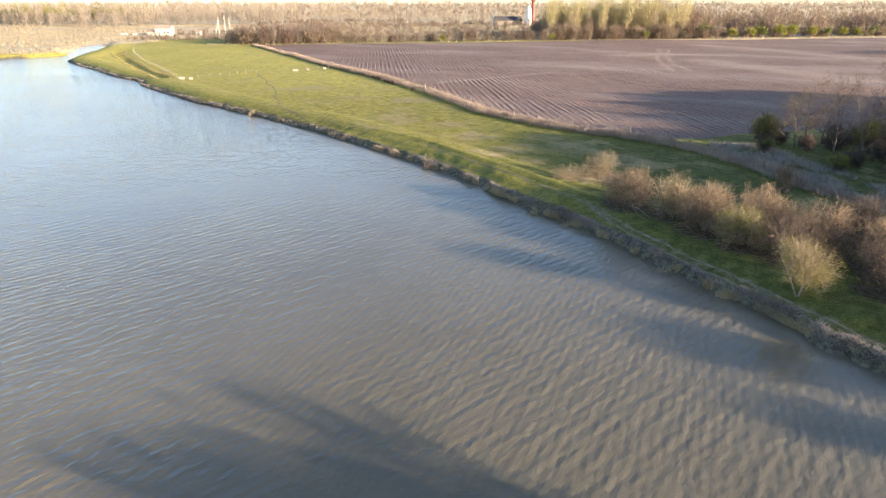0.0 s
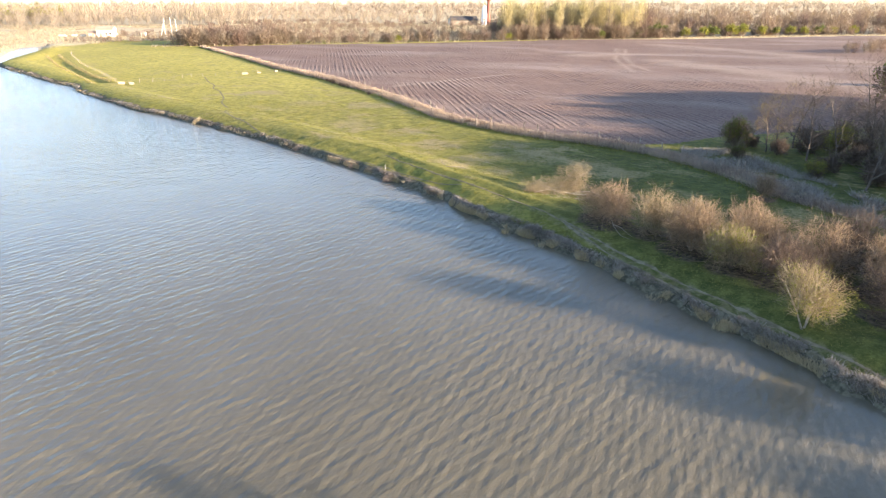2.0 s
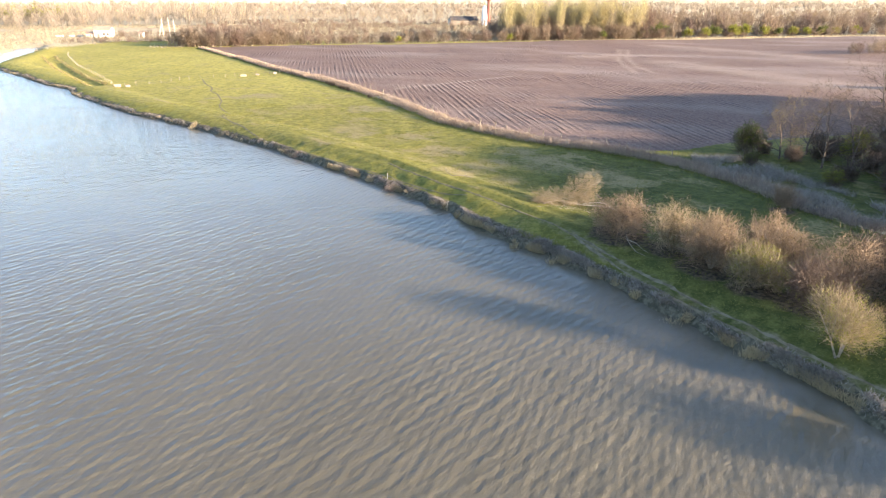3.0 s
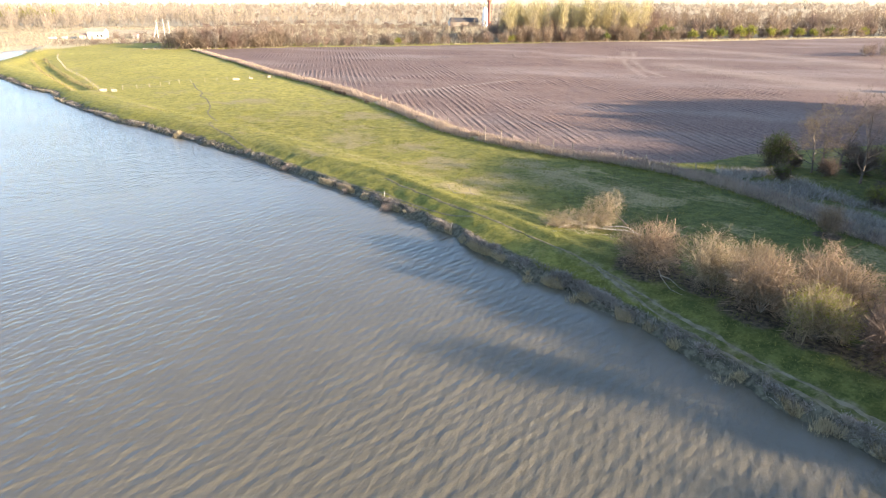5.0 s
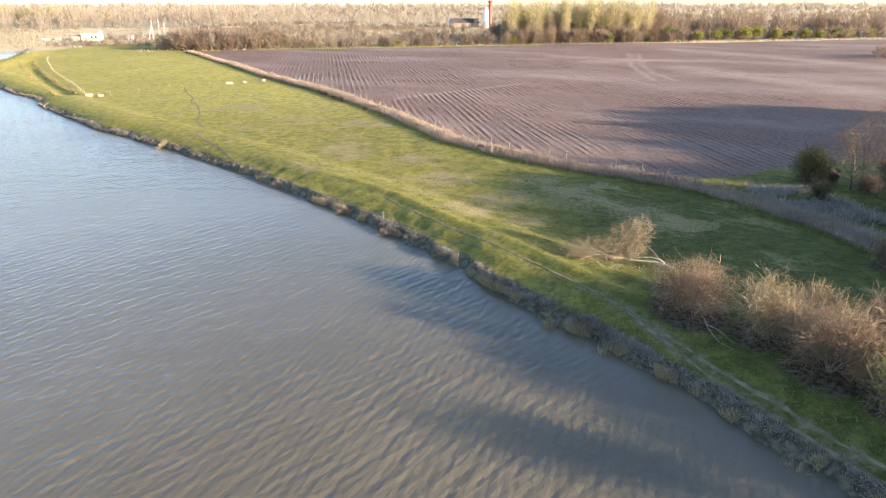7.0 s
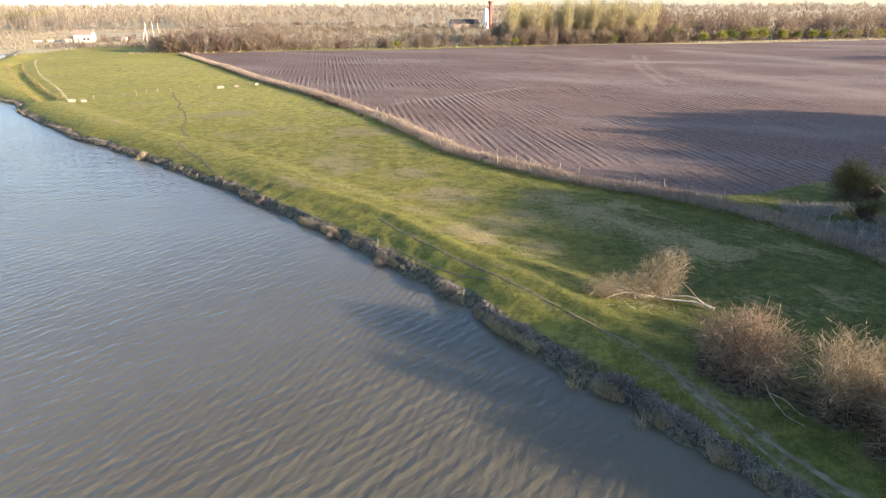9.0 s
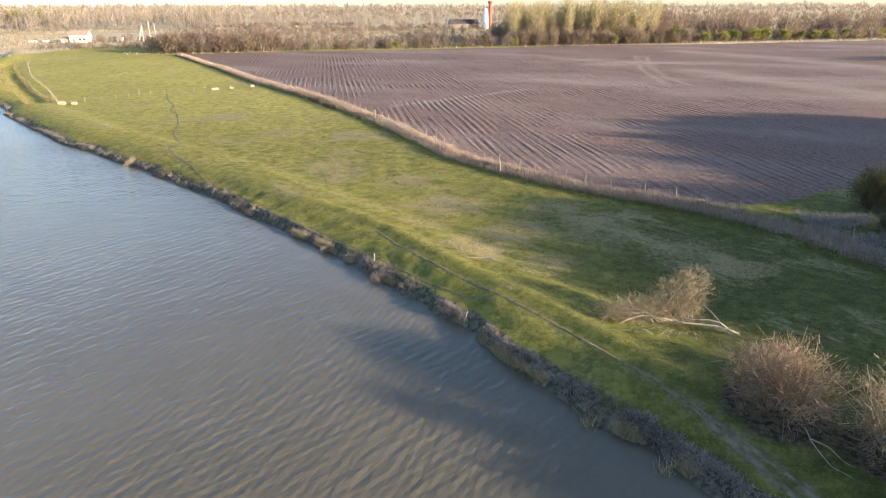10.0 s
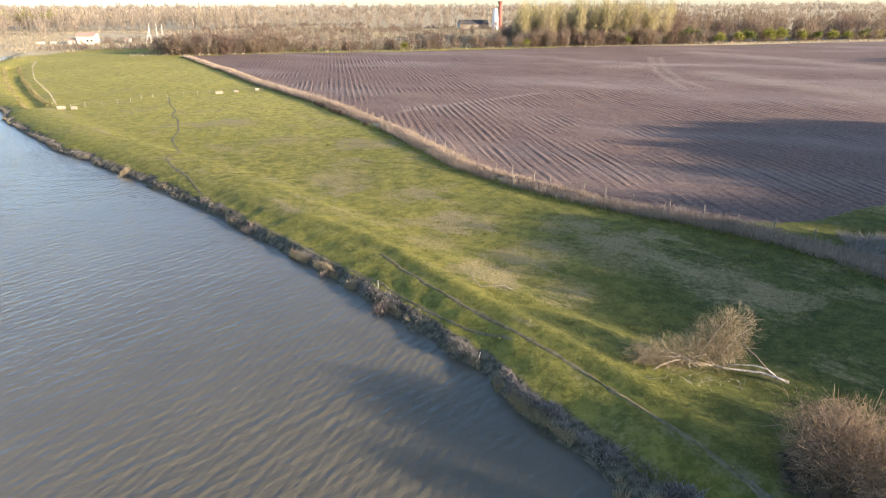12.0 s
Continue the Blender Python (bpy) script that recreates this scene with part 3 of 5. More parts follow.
# ---- the thicket by the lake path ----
BUSHES = [  # x, y, height, width, stems, twigs, leaves, leaf count, label
    (17.6, 46.8, 4.3, 6.2, 24, TWIG_PINK, None, 0, "dense leafless reddish-brown bush by the path"),
    (20.9, 43.2, 4.6, 4.8, 14, TWIG_PALE, None, 0, "pale straw-coloured leafless bush"),
    (22.6, 39.2, 4.6, 5.8, 22, TWIG_PINK, LEAF_RUST, 1200, "reddish budding bush by the path"),
    (24.3, 35.3, 4.0, 4.4, 18, TWIG_PALE, LEAF_LIME, 4200, "bush with fresh yellow-green leaves"),
    (27.6, 38.5, 4.9, 6.0, 26, TWIG_PINK, LEAF_RUST, 1500, "brown budding bush in the thicket"),
    (27.0, 32.5, 4.4, 5.5, 20, TWIG_DARK, None, 0, "dark leafless bush in the thicket"),
    (31.2, 35.2, 4.9, 6.0, 26, TWIG_PINK, None, 0, "pinkish leafless bush in the thicket"),
    (34.6, 31.5, 5.0, 6.0, 20, TWIG_PINK, None, 0, "tall leafless bush in the thicket"),
    (31.5, 26.5, 4.4, 5.5, 20, TWIG_DARK, LEAF_RUST, 1500, "dark budding bush in the thicket"),
    (24.2, 42.0, 3.0, 4.0, 12, TWIG_PALE, None, 0, "low pale leafless bush in the thicket"),
    (31.5, 21.5, 2.6, 4.5, 16, TWIG_PALE, LEAF_LIME, 5000, "low bush with yellow-green leaves"),
    (19.6, 50.0, 2.4, 4.0, 12, TWIG_PINK, None, 0, "low leafless bush behind the thicket"),
    (25.2, 45.6, 3.8, 4.6, 22, TWIG_PALE, LEAF_RUST, 900, "pale budding bush in the thicket"),
    (29.0, 42.5, 4.4, 5.4, 26, TWIG_PINK, None, 0, "brown leafless bush in the thicket"),
    (35.5, 37.5, 4.8, 5.8, 26, TWIG_DARK, None, 0, "dark leafless bush in the thicket"),
    (36.9, 55.0, 3.3, 2.8, 9, TWIG_PINK, None, 0, "small pinkish leafless bush at the reed edge"),
    (37.5, 21.5, 4.4, 5.5, 24, TWIG_DARK, None, 0, "dark leafless bush behind the thicket"),
    (41.0, 16.0, 4.6, 5.5, 24, TWIG_DARK, None, 0, "dark leafless bush behind the thicket"),
    (42.5, 26.5, 4.6, 5.5, 24, TWIG_DARK, None, 0, "dark leafless bush behind the thicket"),
    (39.0, 31.0, 4.8, 5.5, 24, TWIG_DARK, None, 0, "dark leafless bush behind the thicket"),
    (36.0, 12.0, 4.6, 6.5, 18, TWIG_DARK, None, 0, "tall dark leafless bush on the bank"),
    (38.0, 4.0, 4.0, 5.5, 18, TWIG_DARK, None, 0, "tall dark leafless bush on the bank"),
]
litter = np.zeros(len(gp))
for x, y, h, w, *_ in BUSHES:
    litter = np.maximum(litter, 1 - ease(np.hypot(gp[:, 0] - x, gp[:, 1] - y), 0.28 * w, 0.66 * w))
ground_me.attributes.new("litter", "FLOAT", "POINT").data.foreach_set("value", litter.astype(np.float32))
for k, (x, y, h, w, n, twig, leaf, ln, label) in enumerate(BUSHES):
    plant("bush", bush_parts(101 + k, h, w * 1.15, round(0.85 * n), BARK if k % 3 == 0 else TAN_BARK, twig, leaf, ln), x, y, 0, 1, label, "bush", "bushes along the lake path")


RIGHT_TREES = [  # x, y, height, spread, leaves, leaf count, label
    (51.8, 73.2, 10.0, 7.0, None, 0, "bare dark tree with spreading limbs"),
    (48.9, 78.4, 8.0, 4.2, LEAF_RUST, 1200, "slim budding tree near the field corner"),
    (51.1, 79.7, 9.0, 4.4, LEAF_RUST, 1500, "slim tree with orange buds near the field"),
    (54.4, 81.2, 10.0, 4.4, None, 0, "slim bare tree near the field corner"),
    (53.8, 70.0, 10.0, 6.5, None, 0, "bare dark tree with crooked trunk"),
    (50.3, 58.5, 9.0, 5.0, None, 0, "bare grey tree by the reed hollow"),
    (58.5, 66.0, 9.0, 5.5, None, 0, "bare dark tree near the reed hollow"),
    (72.2, 91.8, 12.0, 7.0, None, 0, "tall bare tree by the field"),
    (68.6, 83.0, 11.0, 6.5, None, 0, "tall bare tree by the field"),
    (64.0, 78.0, 10.0, 6.0, None, 0, "tall bare tree near the field corner"),
    (76.0, 84.0, 12.0, 7.0, None, 0, "tall bare tree near the field corner"),
]
for k, (x, y, h, w, leaf, ln, label) in enumerate(RIGHT_TREES):
    plant("tree", tree_parts(300 + k, h, w * 1.1, BARK, TWIG_DARK, leaf, ln, 0.023, 0.07, clear=0.1, dense=0.8), x, y, 0, 1, label, "tree", "trees beside the ploughed field")
for k, (x, y, h, w, leaf, ln, label) in enumerate([
    (46.0, 82.0, 5.0, 5.0, LEAF_GREEN, 6000, "olive-green leafing bush at the field corner"),
    (58.0, 76.0, 4.6, 4.6, LEAF_LIME, 7000, "bush with fresh yellow-green leaves"),
    (43.0, 74.5, 2.6, 3.0, LEAF_GREEN, 1800, "low greenish bush in the reeds"),
    (48.0, 64.5, 2.6, 3.6, LEAF_LIME, 2500, "low leafing bush beside the reed hollow"),
    (62.0, 71.0, 4.0, 4.5, LEAF_GREEN, 3500, "green leafing bush under the trees")]):
    plant("bush", bush_parts(340 + k, h, w, 16, BARK, TWIG_DARK, leaf, ln, 0.016, 0.075), x, y, 0, 1, label, "bush")
understory = [bush_parts(360 + k, 3.0, 4.0, 9, BARK, TWIG_DARK, None, 0, 0.02) for k in range(3)]
for k, (x, y, size) in enumerate([(49.5, 76.5, 0.9), (54.5, 77.5, 1.1), (57.5, 80.5, 1.1), (60.5, 75, 1.2), (56.5, 70.5, 1.0), (51.0, 67.0, 0.9), (55.5, 65.0, 1.1), (60.0, 68.5, 1.2), (65.5, 76, 1.2), (64, 84, 1.1), (53.0, 60.5, 1.0), (70.0, 86.5, 1.1), (58.5, 86.0, 0.9), (48.5, 81.5, 0.7)]):
    plant("bush", understory[k % 3], x, y, k * 2.1, size, "dark leafless undergrowth beneath the bare trees", "bush", "undergrowth beneath the trees")
# the belts of trees beyond, which shade the meadow and the field
def crown_tree(seed, height, spread, bark, twig, clear, count, length, width, leaf=None, leaf_n=0, leaf_size=0.2):
    """A tree of the belts: trunk with limbs, and a loose crown of twigs."""
    rng = np.random.default_rng(seed)
    lobes = [(x, y, z + height * clear, a, b, c) for x, y, z, a, b, c in dome(rng, height * (1 - clear), spread, 7, 0.05)]
    segs = [(0, 0, -0.2, 0.1, 0, height * 0.5, 0.012 * height, 0.008 * height, 0), (0.1, 0, height * 0.5, 0, 0.1, height * 0.9, 0.008 * height, 0.02, 0)]
    for x, y, z, *_ in lobes[::2]:
        segs.append((0.05, 0, height * clear * rng.uniform(0.7, 1.1), x, y, z, 0.004 * height, 0.02, 0))
    out = [("trunk", mesh_from("trunk", *sticks(rng, segs, 0.01), [bark])), ("crown", mesh_from("crown", *fuzz(rng, lobes, count, length, width, (0, 0, height * clear)), [twig]))]
    if leaf:
        tips = [(0, 0, 0, *v, 0, 0, 3) for v in fuzz(rng, lobes, 300, 0.1, 0.01, (0, 0, 0))[0][::4]]
        out.append(("foliage", mesh_from("foliage", *leaves(rng, tips, 2, leaf_n, leaf_size, 0.3), [leaf])))
    return out


belt = [crown_tree(400 + k, 12.0, 8.0, BARK, TWIG_DARK, 0.16, 1700, 1.0, 0.125, LEAF_GREEN, 700, 0.25) for k in range(3)]
near_tree = crown_tree(7, 4.7, 5.2, TAN_BARK, TWIG_PALE, 0.16, 5200, 0.5, 0.020, LEAF_LIME, 4200, 0.045)
near_tree[0] = ("trunk", mesh_from("trunk", *sticks(np.random.default_rng(4), [(0.1 * k, 0, -0.1, x, y, z, 0.09, 0.05, 0) for k, (x, y, z) in enumerate([(-0.7, 0.2, 1.3), (0.1, -0.3, 1.5), (0.9, 0.3, 1.4)])]
    + [(x, y, z, x * 2.2, y * 2.2 + d, 3.2, 0.05, 0.02, 0) for x, y, z, d in [(-0.7, 0.2, 1.3, 0.4), (-0.7, 0.2, 1.3, -0.6), (0.1, -0.3, 1.5, 0.3), (0.9, 0.3, 1.4, 0.5), (0.9, 0.3, 1.4, -0.7)]], 0.01), [TAN_BARK]))
plant("tree", near_tree, 24.8, 26.0, 0.5, 1, "small budding tree with pale trunk and yellow-green leaves", "tree")
spots = [(92 + 9 * (k % 3) + 3 * (k % 2) + 4 * math.sin(k), 50 + 2.5 * k, (1.22 + 0.12 * (k % 3)) * (1 - 0.3 * max(0, k - 20) / 8)) for k in range(28)]
spots += [(61 + 4.5 * (k % 3) + 1.5 * (k % 2), 10.2 + 1.3 * k, (0.76 if k < 15 else 0.84 if k < 23 else 1.04) + 0.07 * (k % 3)) for k in range(40)]
spots += [(44, -20, 1.1), (48.5, -16, 1.2), (52, -21, 1.15)]
spots += [(150, 128, 1.0), (159, 124, 1.1), (170, 132, 1.0), (184, 150, 1.0), (250, 232, 1.0), (262, 226, 1.1), (275, 236, 1.1), (290, 230, 1.0)]
for k, (x, y, size) in enumerate(spots):
    plant("tree", belt[k % 3], x, y, k * 1.7, size, "tall half-leafed tree of the belt beside the field", "tree", "trees beside the ploughed field")


# ---- grasses, reeds and weeds ----
def tufts(name, pts, height, width, lean, mat, label, seed=0, category="grass"):
    """Blades standing on the ground at the given points, joined into one mesh."""
    rng = np.random.default_rng(seed)
    n = len(pts)
    h = height * rng.uniform(0.55, 1.25, n) * (1 + 0.4 * lump(pts, 1.9, 77))
    w = width * rng.uniform(0.6, 1.4, n)
    a = rng.uniform(0, 2 * math.pi, n)
    u = np.stack([np.cos(a), np.sin(a), np.zeros(n)], 1) * (w / 2)[:, None]
    base = np.column_stack([pts, ground_at(pts) - 0.03])
    tip = base + np.column_stack([rng.normal(0, lean, (n, 2)) * h[:, None], h])
    verts = np.stack([base - u, base + u, tip + u * 0.3, tip - u * 0.3], 1).reshape(-1, 3)
    ob = new(name, mesh_from(name, verts, np.arange(n)[:, None] * 4 + [0, 1, 2, 3], [mat]))
    return tagged(ob, label, category, kind="stuff")


def along(line, n, rng, low=0.0, high=1.0):
    """n places along a polyline, with the unit way to its left."""
    line = np.asarray(line, float)
    seg = np.linalg.norm(np.diff(line, axis=0), axis=1)
    cum = np.r_[0, np.cumsum(seg)]
    s = rng.uniform(low, high, n) * cum[-1]
    k = np.clip(np.searchsorted(cum, s) - 1, 0, len(seg) - 1)
    d = (line[k + 1] - line[k]) / seg[k][:, None]
    return line[k] + d * (s - cum[k])[:, None], np.stack([-d[:, 1], d[:, 0]], 1)


rng = np.random.default_rng(21)
near_reeds = REED_IN[3:]
p, n = along(near_reeds, 42000, rng)
p = p + n * (rng.beta(1.3, 1.5, 42000) * 3.0)[:, None]
keep = lump(p, 2.2, 9) + 0.5 * lump(p, 0.9, 10) > -0.75
tufts("reeds", p[keep], 0.72, 0.045, 0.4, REED, "dry pinkish-tan reeds between meadow and field", 1, "reeds")
p, n = along(REED_IN[:4], 16000, rng)
p = p + n * (rng.beta(1.2, 1.5, 16000) * 2.4)[:, None]
tufts("reeds", p, 0.85, 0.08, 0.3, REED, "dry pinkish-tan reeds between meadow and field", 2, "reeds")
# grass on the field's edge behind the reeds, and the dark fringe in front
p, n = along(REED_IN, 16000, rng)
tufts("dry_grass", p + n * rng.uniform(2.4, 4.2, 16000)[:, None], 0.5, 0.05, 0.3, STRAW, "dry straw-coloured grass along the field", 3)
p, n = along(REED_IN, 9000, rng)
tufts("rough_grass", p + n * rng.uniform(-1.0, 0.2, 9000)[:, None], 0.3, 0.05, 0.4, GRASS, "rough green grass in front of the reeds", 4)
# matted reeds in the hollow by the trees
p = rng.uniform((36, 48), (52, 82), (26000, 2))
keep = inside(p, [(37, 66), (39.5, 54), (44, 49), (49, 52), (48, 62), (45.5, 70), (44, 79), (36, 81), (31.5, 79.5)]) & (lump(p, 3.2, 12) > -0.35)
tufts("reeds", p[keep], 0.65, 0.05, 0.9, TUSSOCK, "matted grey-tan reeds in a hollow by the trees", 5, "reeds")

def masks_at(p):
    """How dry the meadow is at each point, from its patches."""
    return 0.5 + 0.35 * lump(p, 9, 16) + 0.2 * lump(p, 3, 17)


p = rng.uniform((-60, 12), (50, 130), (210000, 2))
d = inland(p)
keep = (d > 1.2) & (to_line(p, REED_IN) > 1.0) & ~inside(p, FIELD) & (to_line(p, MAIN) > 0.8) & (lump(p, 1.1, 14) + 0.8 * lump(p, 5, 15) > -0.2)
tufts("meadow_grass", p[keep], 0.13, 0.045, 0.7, GRASS, "short green meadow grass", 6)
p = p[~keep & (masks_at(p) > 0.62) & (d > 2) & (to_line(p, REED_IN) > 1.0) & ~inside(p, FIELD) & (to_line(p, MAIN) > 0.8)][:60000]
tufts("dry_grass", p, 0.15, 0.05, 0.8, DRY, "dry grass patches in the meadow", 7)
# tussocks
c = rng.uniform((-60, 20), (45, 135), (1500, 2))
c = c[(inland(c) > 6) & (to_line(c, REED_IN) > 2) & ~inside(c, FIELD)]
p = (c[:, None] + rng.normal(0, 0.16, (len(c), 26, 2)) * (1.8, 1.0)).reshape(-1, 2)
tufts("tussock_grass", p, 0.13, 0.05, 0.8, GRASS, "darker tussocks of grass in the meadow", 8)

# bank weeds and tussocks
p, n = along(SHORE[4:], 60000, rng)
off = rng.gamma(2.2, 0.62, 60000) + 0.6
p = p - n * off[:, None] if inland(p[:400] + n[:400] * 3).mean() < 0 else p + n * off[:, None]
d = inland(p)
wide = 0.38 + 0.42 * (1 - ease(p[:, 1], 45, 75)) + 0.35 * lump(p, 3, 23)
keep = (d > 0.05) & (d < wide + 0.5) & (lump(p, 1.6, 18) + 0.6 * lump(p, 5.5, 19) > 0.0)
tufts("bank_weeds", p[keep], 0.18, 0.035, 0.45, WEED, "grey-brown dead weeds on the lake bank", 9, "weeds")
c = p[(d > 0.05) & (d < wide)][:2200]
c = c[lump(c, 2.5, 22) > -0.25]
a = rng.uniform(0, 2 * math.pi, (len(c), 30))
r = np.abs(rng.normal(0, 0.15, (len(c), 30))) * rng.uniform(0.6, 1.6, (len(c), 1))
tufts("bank_tussocks", (c[:, None] + np.stack([np.cos(a) * r, np.sin(a) * r], 2)).reshape(-1, 2), 0.20, 0.04, 0.8, TUSSOCK, "grey-tan dead grass tussocks along the lake bank", 12, "grass")
fringe = []
for line, n_at in ((SHORE[4:25], 60000), (SHORE[24:], 14000)):
    q, n2 = along(line, n_at, rng)
    fringe.append(q + n2 * (rng.uniform(0.3, 1.3, n_at) * (-1 if inland(q[:400] + n2[:400] * 3).mean() < 0 else 1))[:, None])
p2 = np.concatenate(fringe)
d2 = inland(p2)
p2 = p2[(d2 > -0.12) & (d2 < 0.34) & (lump(p2, 1.0, 20) + 0.7 * lump(p2, 5, 24) > 0.05)]
tufts("bank_straw", p2, 0.32, 0.035, 0.5, STRAW, "pale dry grass hanging over the water's edge", 10)
for x, y, h, r, nb, mat, label in [(17.3, 32.9, 0.7, 0.45, 260, STRAW, "pale dry grass clump at the water"), (-4.4, 66.8, 0.8, 0.6, 400, REED, "tall reddish dry reed clump at the water"), (8.0, 47.6, 0.6, 0.4, 200, STRAW, "pale dry grass clump at the water"),
                                   (10.9, 44.0, 0.6, 0.4, 200, STRAW, "pale dry grass clump at the water"), (-19.0, 84.6, 0.55, 0.6, 300, REED, "reddish dry reed clump at the water"), (-41.5, 107.5, 0.6, 0.7, 300, STRAW, "pale dry reed clump at the water"),
                                   (20.6, 28.2, 0.6, 0.5, 200, STRAW, "pale dry grass clump at the water"), (-9.6, 73.6, 0.5, 0.45, 200, REED, "reddish dry reed clump at the water")]:
    q = rng.normal((x, y), r * 0.5, (nb, 2))
    tufts("reed_clump", q, h, 0.04, 0.3, mat, label, nb, "reeds")


# rough growth along the ditch, and brambles by the fence
p, n = along(DITCH, 2600, rng)
tufts("ditch_growth", p + n * (rng.choice([-2.2, 2.0], 2600) + rng.normal(0, 0.35, 2600))[:, None], 0.45, 0.13, 0.5, DRY, "dark rough growth along the ditch in the meadow", 41, "weeds")
for k, t in enumerate((0.02, 0.1, 0.16, 0.3, 0.36, 0.44, 0.8)):
    (x0, y0), (x1, y1) = REED_IN[3], REED_IN[4]
    x, y = x0 + (x1 - x0) * t - 0.4, y0 + (y1 - y0) * t - 0.3
    plant("bramble", understory[k % 3], x, y, k * 1.3, 0.3 + 0.05 * (k % 3), "low dark bramble at the foot of the reeds", "bush", "brambles by the reeds")


# ---- wood lying and standing about ----
def limb(name, line, r0, r1, mat, sides=9, knots=0.0):
    """A tapered round timber along a line of places."""
    line = np.asarray(line, float)
    rng = np.random.default_rng(len(line))
    k = len(line)
    t = np.gradient(line, axis=0)
    t /= np.linalg.norm(t, axis=1)[:, None]
    u = np.cross(t, (0.13, 0.2, 0.97))
    u /= np.linalg.norm(u, axis=1)[:, None]
    v = np.cross(t, u)
    a = np.arange(sides) * 2 * math.pi / sides
    r = np.linspace(r0, r1, k)[:, None] * (1 + knots * rng.normal(0, 1, (k, sides)))
    ring = line[:, None] + r[..., None] * (np.cos(a)[None, :, None] * u[:, None] + np.sin(a)[None, :, None] * v[:, None])
    i, j = np.meshgrid(np.arange(k - 1), np.arange(sides), indexing="ij")
    f = np.stack([i * sides + j, i * sides + (j + 1) % sides, (i + 1) * sides + (j + 1) % sides, (i + 1) * sides + j], -1).reshape(-1, 4)
    verts = np.vstack([ring.reshape(-1, 3), line[:1], line[-1:]])
    caps = [[(j + 1) % sides, j, k * sides, k * sides] for j in range(sides)] + [[(k - 1) * sides + j, (k - 1) * sides + (j + 1) % sides, k * sides + 1, k * sides + 1] for j in range(sides)]
    me = bpy.data.meshes.new(name)
    me.from_pydata(verts.tolist(), [], f.tolist() + [c[:3] for c in caps])
    me.materials.append(mat)
    for q in me.polygons:
        q.use_smooth = True
    return me


def on_ground(pts):
    return [(x, y, gz1(x, y) + z) for x, y, z in pts]


log = tagged(new("fallen_tree"), "fallen tree with pale split trunk and bare fanned twigs", "fallen tree")
part("trunk", limb("trunk", on_ground([(19.8, 55.5, 0.18), (19.2, 55.9, 0.28), (18.5, 56.2, 0.38), (17.6, 56.5, 0.40), (16.7, 56.8, 0.42), (15.9, 57.0, 0.45)]), 0.085, 0.05, PALE_BARK, 10, 0.10), log)
part("limb", limb("limb", on_ground([(19.2, 55.9, 0.35), (18.8, 56.2, 0.62), (18.2, 56.5, 0.70), (17.4, 56.8, 0.62), (16.6, 57.0, 0.5)]), 0.055, 0.04, PALE_BARK, 8, 0.08), log)
part("limb", limb("limb", on_ground([(16.0, 57.0, 0.45), (15.0, 57.2, 0.55), (13.9, 57.1, 0.50), (12.8, 56.6, 0.25), (12.2, 56.2, 0.1)]), 0.07, 0.03, TAN_BARK, 8, 0.08), log)
part("limb", limb("limb", on_ground([(18.9, 56.1, 0.5), (18.4, 56.9, 1.1), (17.9, 57.3, 1.5), (17.8, 57.6, 2.1), (18.0, 57.8, 2.6)]), 0.06, 0.02, BARK, 8, 0.05), log)
fan_rng, foot = np.random.default_rng(12), np.array([16.2, 57.0, gz1(16.2, 57.0) + 0.4])
FAN = [(12.0, 57.4, 1.9, 1.3, 1.1, 0.9), (13.3, 57.8, 1.8, 1.4, 1.2, 1.0), (14.6, 57.7, 2.0, 1.4, 1.2, 1.0), (16.2, 57.9, 2.8, 1.5, 1.3, 1.3), (17.4, 58.1, 3.4, 1.5, 1.3, 1.1), (15.6, 57.5, 1.6, 1.7, 1.1, 0.9), (13.2, 57.0, 1.2, 1.5, 0.9, 0.6), (16.6, 57.4, 1.7, 1.5, 1.0, 0.9), (17.4, 57.8, 2.2, 1.2, 1.0, 1.0), (12.5, 57.3, 1.4, 1.3, 1.0, 0.8)]
for k in range(14):
    goal = np.array(FAN[k % 6])
    q = goal[:3] + fan_rng.normal(0, 0.35, 3) * goal[3:]
    start = foot + (fan_rng.uniform(-1.6, 1.2), fan_rng.uniform(-0.1, 0.1), 0)
    steps = np.linspace(0, 1, 6)[:, None]
    line = start + (q - start) * steps + fan_rng.normal(0, 0.08, (6, 3)) * np.sin(steps * 3.1) + (0, 0, 0.35) * np.sin(steps * 3.14)
    part("limb", limb("limb", line, 0.035, 0.012, TAN_BARK, 6, 0.05), log)
part("crown", mesh_from("crown", *fuzz(fan_rng, FAN, 8500, 0.55, 0.0145, foot, 0.5, 0.05, 0.55), [TWIG_PALE]), log)
scrap = fan_rng.normal((14.6, 55.6), (1.6, 0.5), (60, 2))
tagged(new("broken_twigs", mesh_from("broken_twigs", *sticks(fan_rng, [(x, y, gz1(x, y) + 0.03, x + fan_rng.normal(0, 0.4), y + fan_rng.normal(0, 0.25), gz1(x, y) + fan_rng.uniform(0.05, 0.4), 0.008, 0.005, 0) for x, y in scrap], 0.004), [PALE_BARK])), "broken pale twigs lying in the grass", "twigs", kind="stuff")
dead = tagged(new("dead_limb"), "bleached crooked dead limb at the foot of a bush", "dead branch")
part("limb", limb("limb", on_ground([(17.2, 43.9, 1.1), (17.2, 43.3, 0.8), (17.4, 42.8, 0.5), (17.6, 42.2, 0.3), (18.2, 41.6, 0.12)]), 0.032, 0.015, TAN_BARK, 8, 0.06), dead)
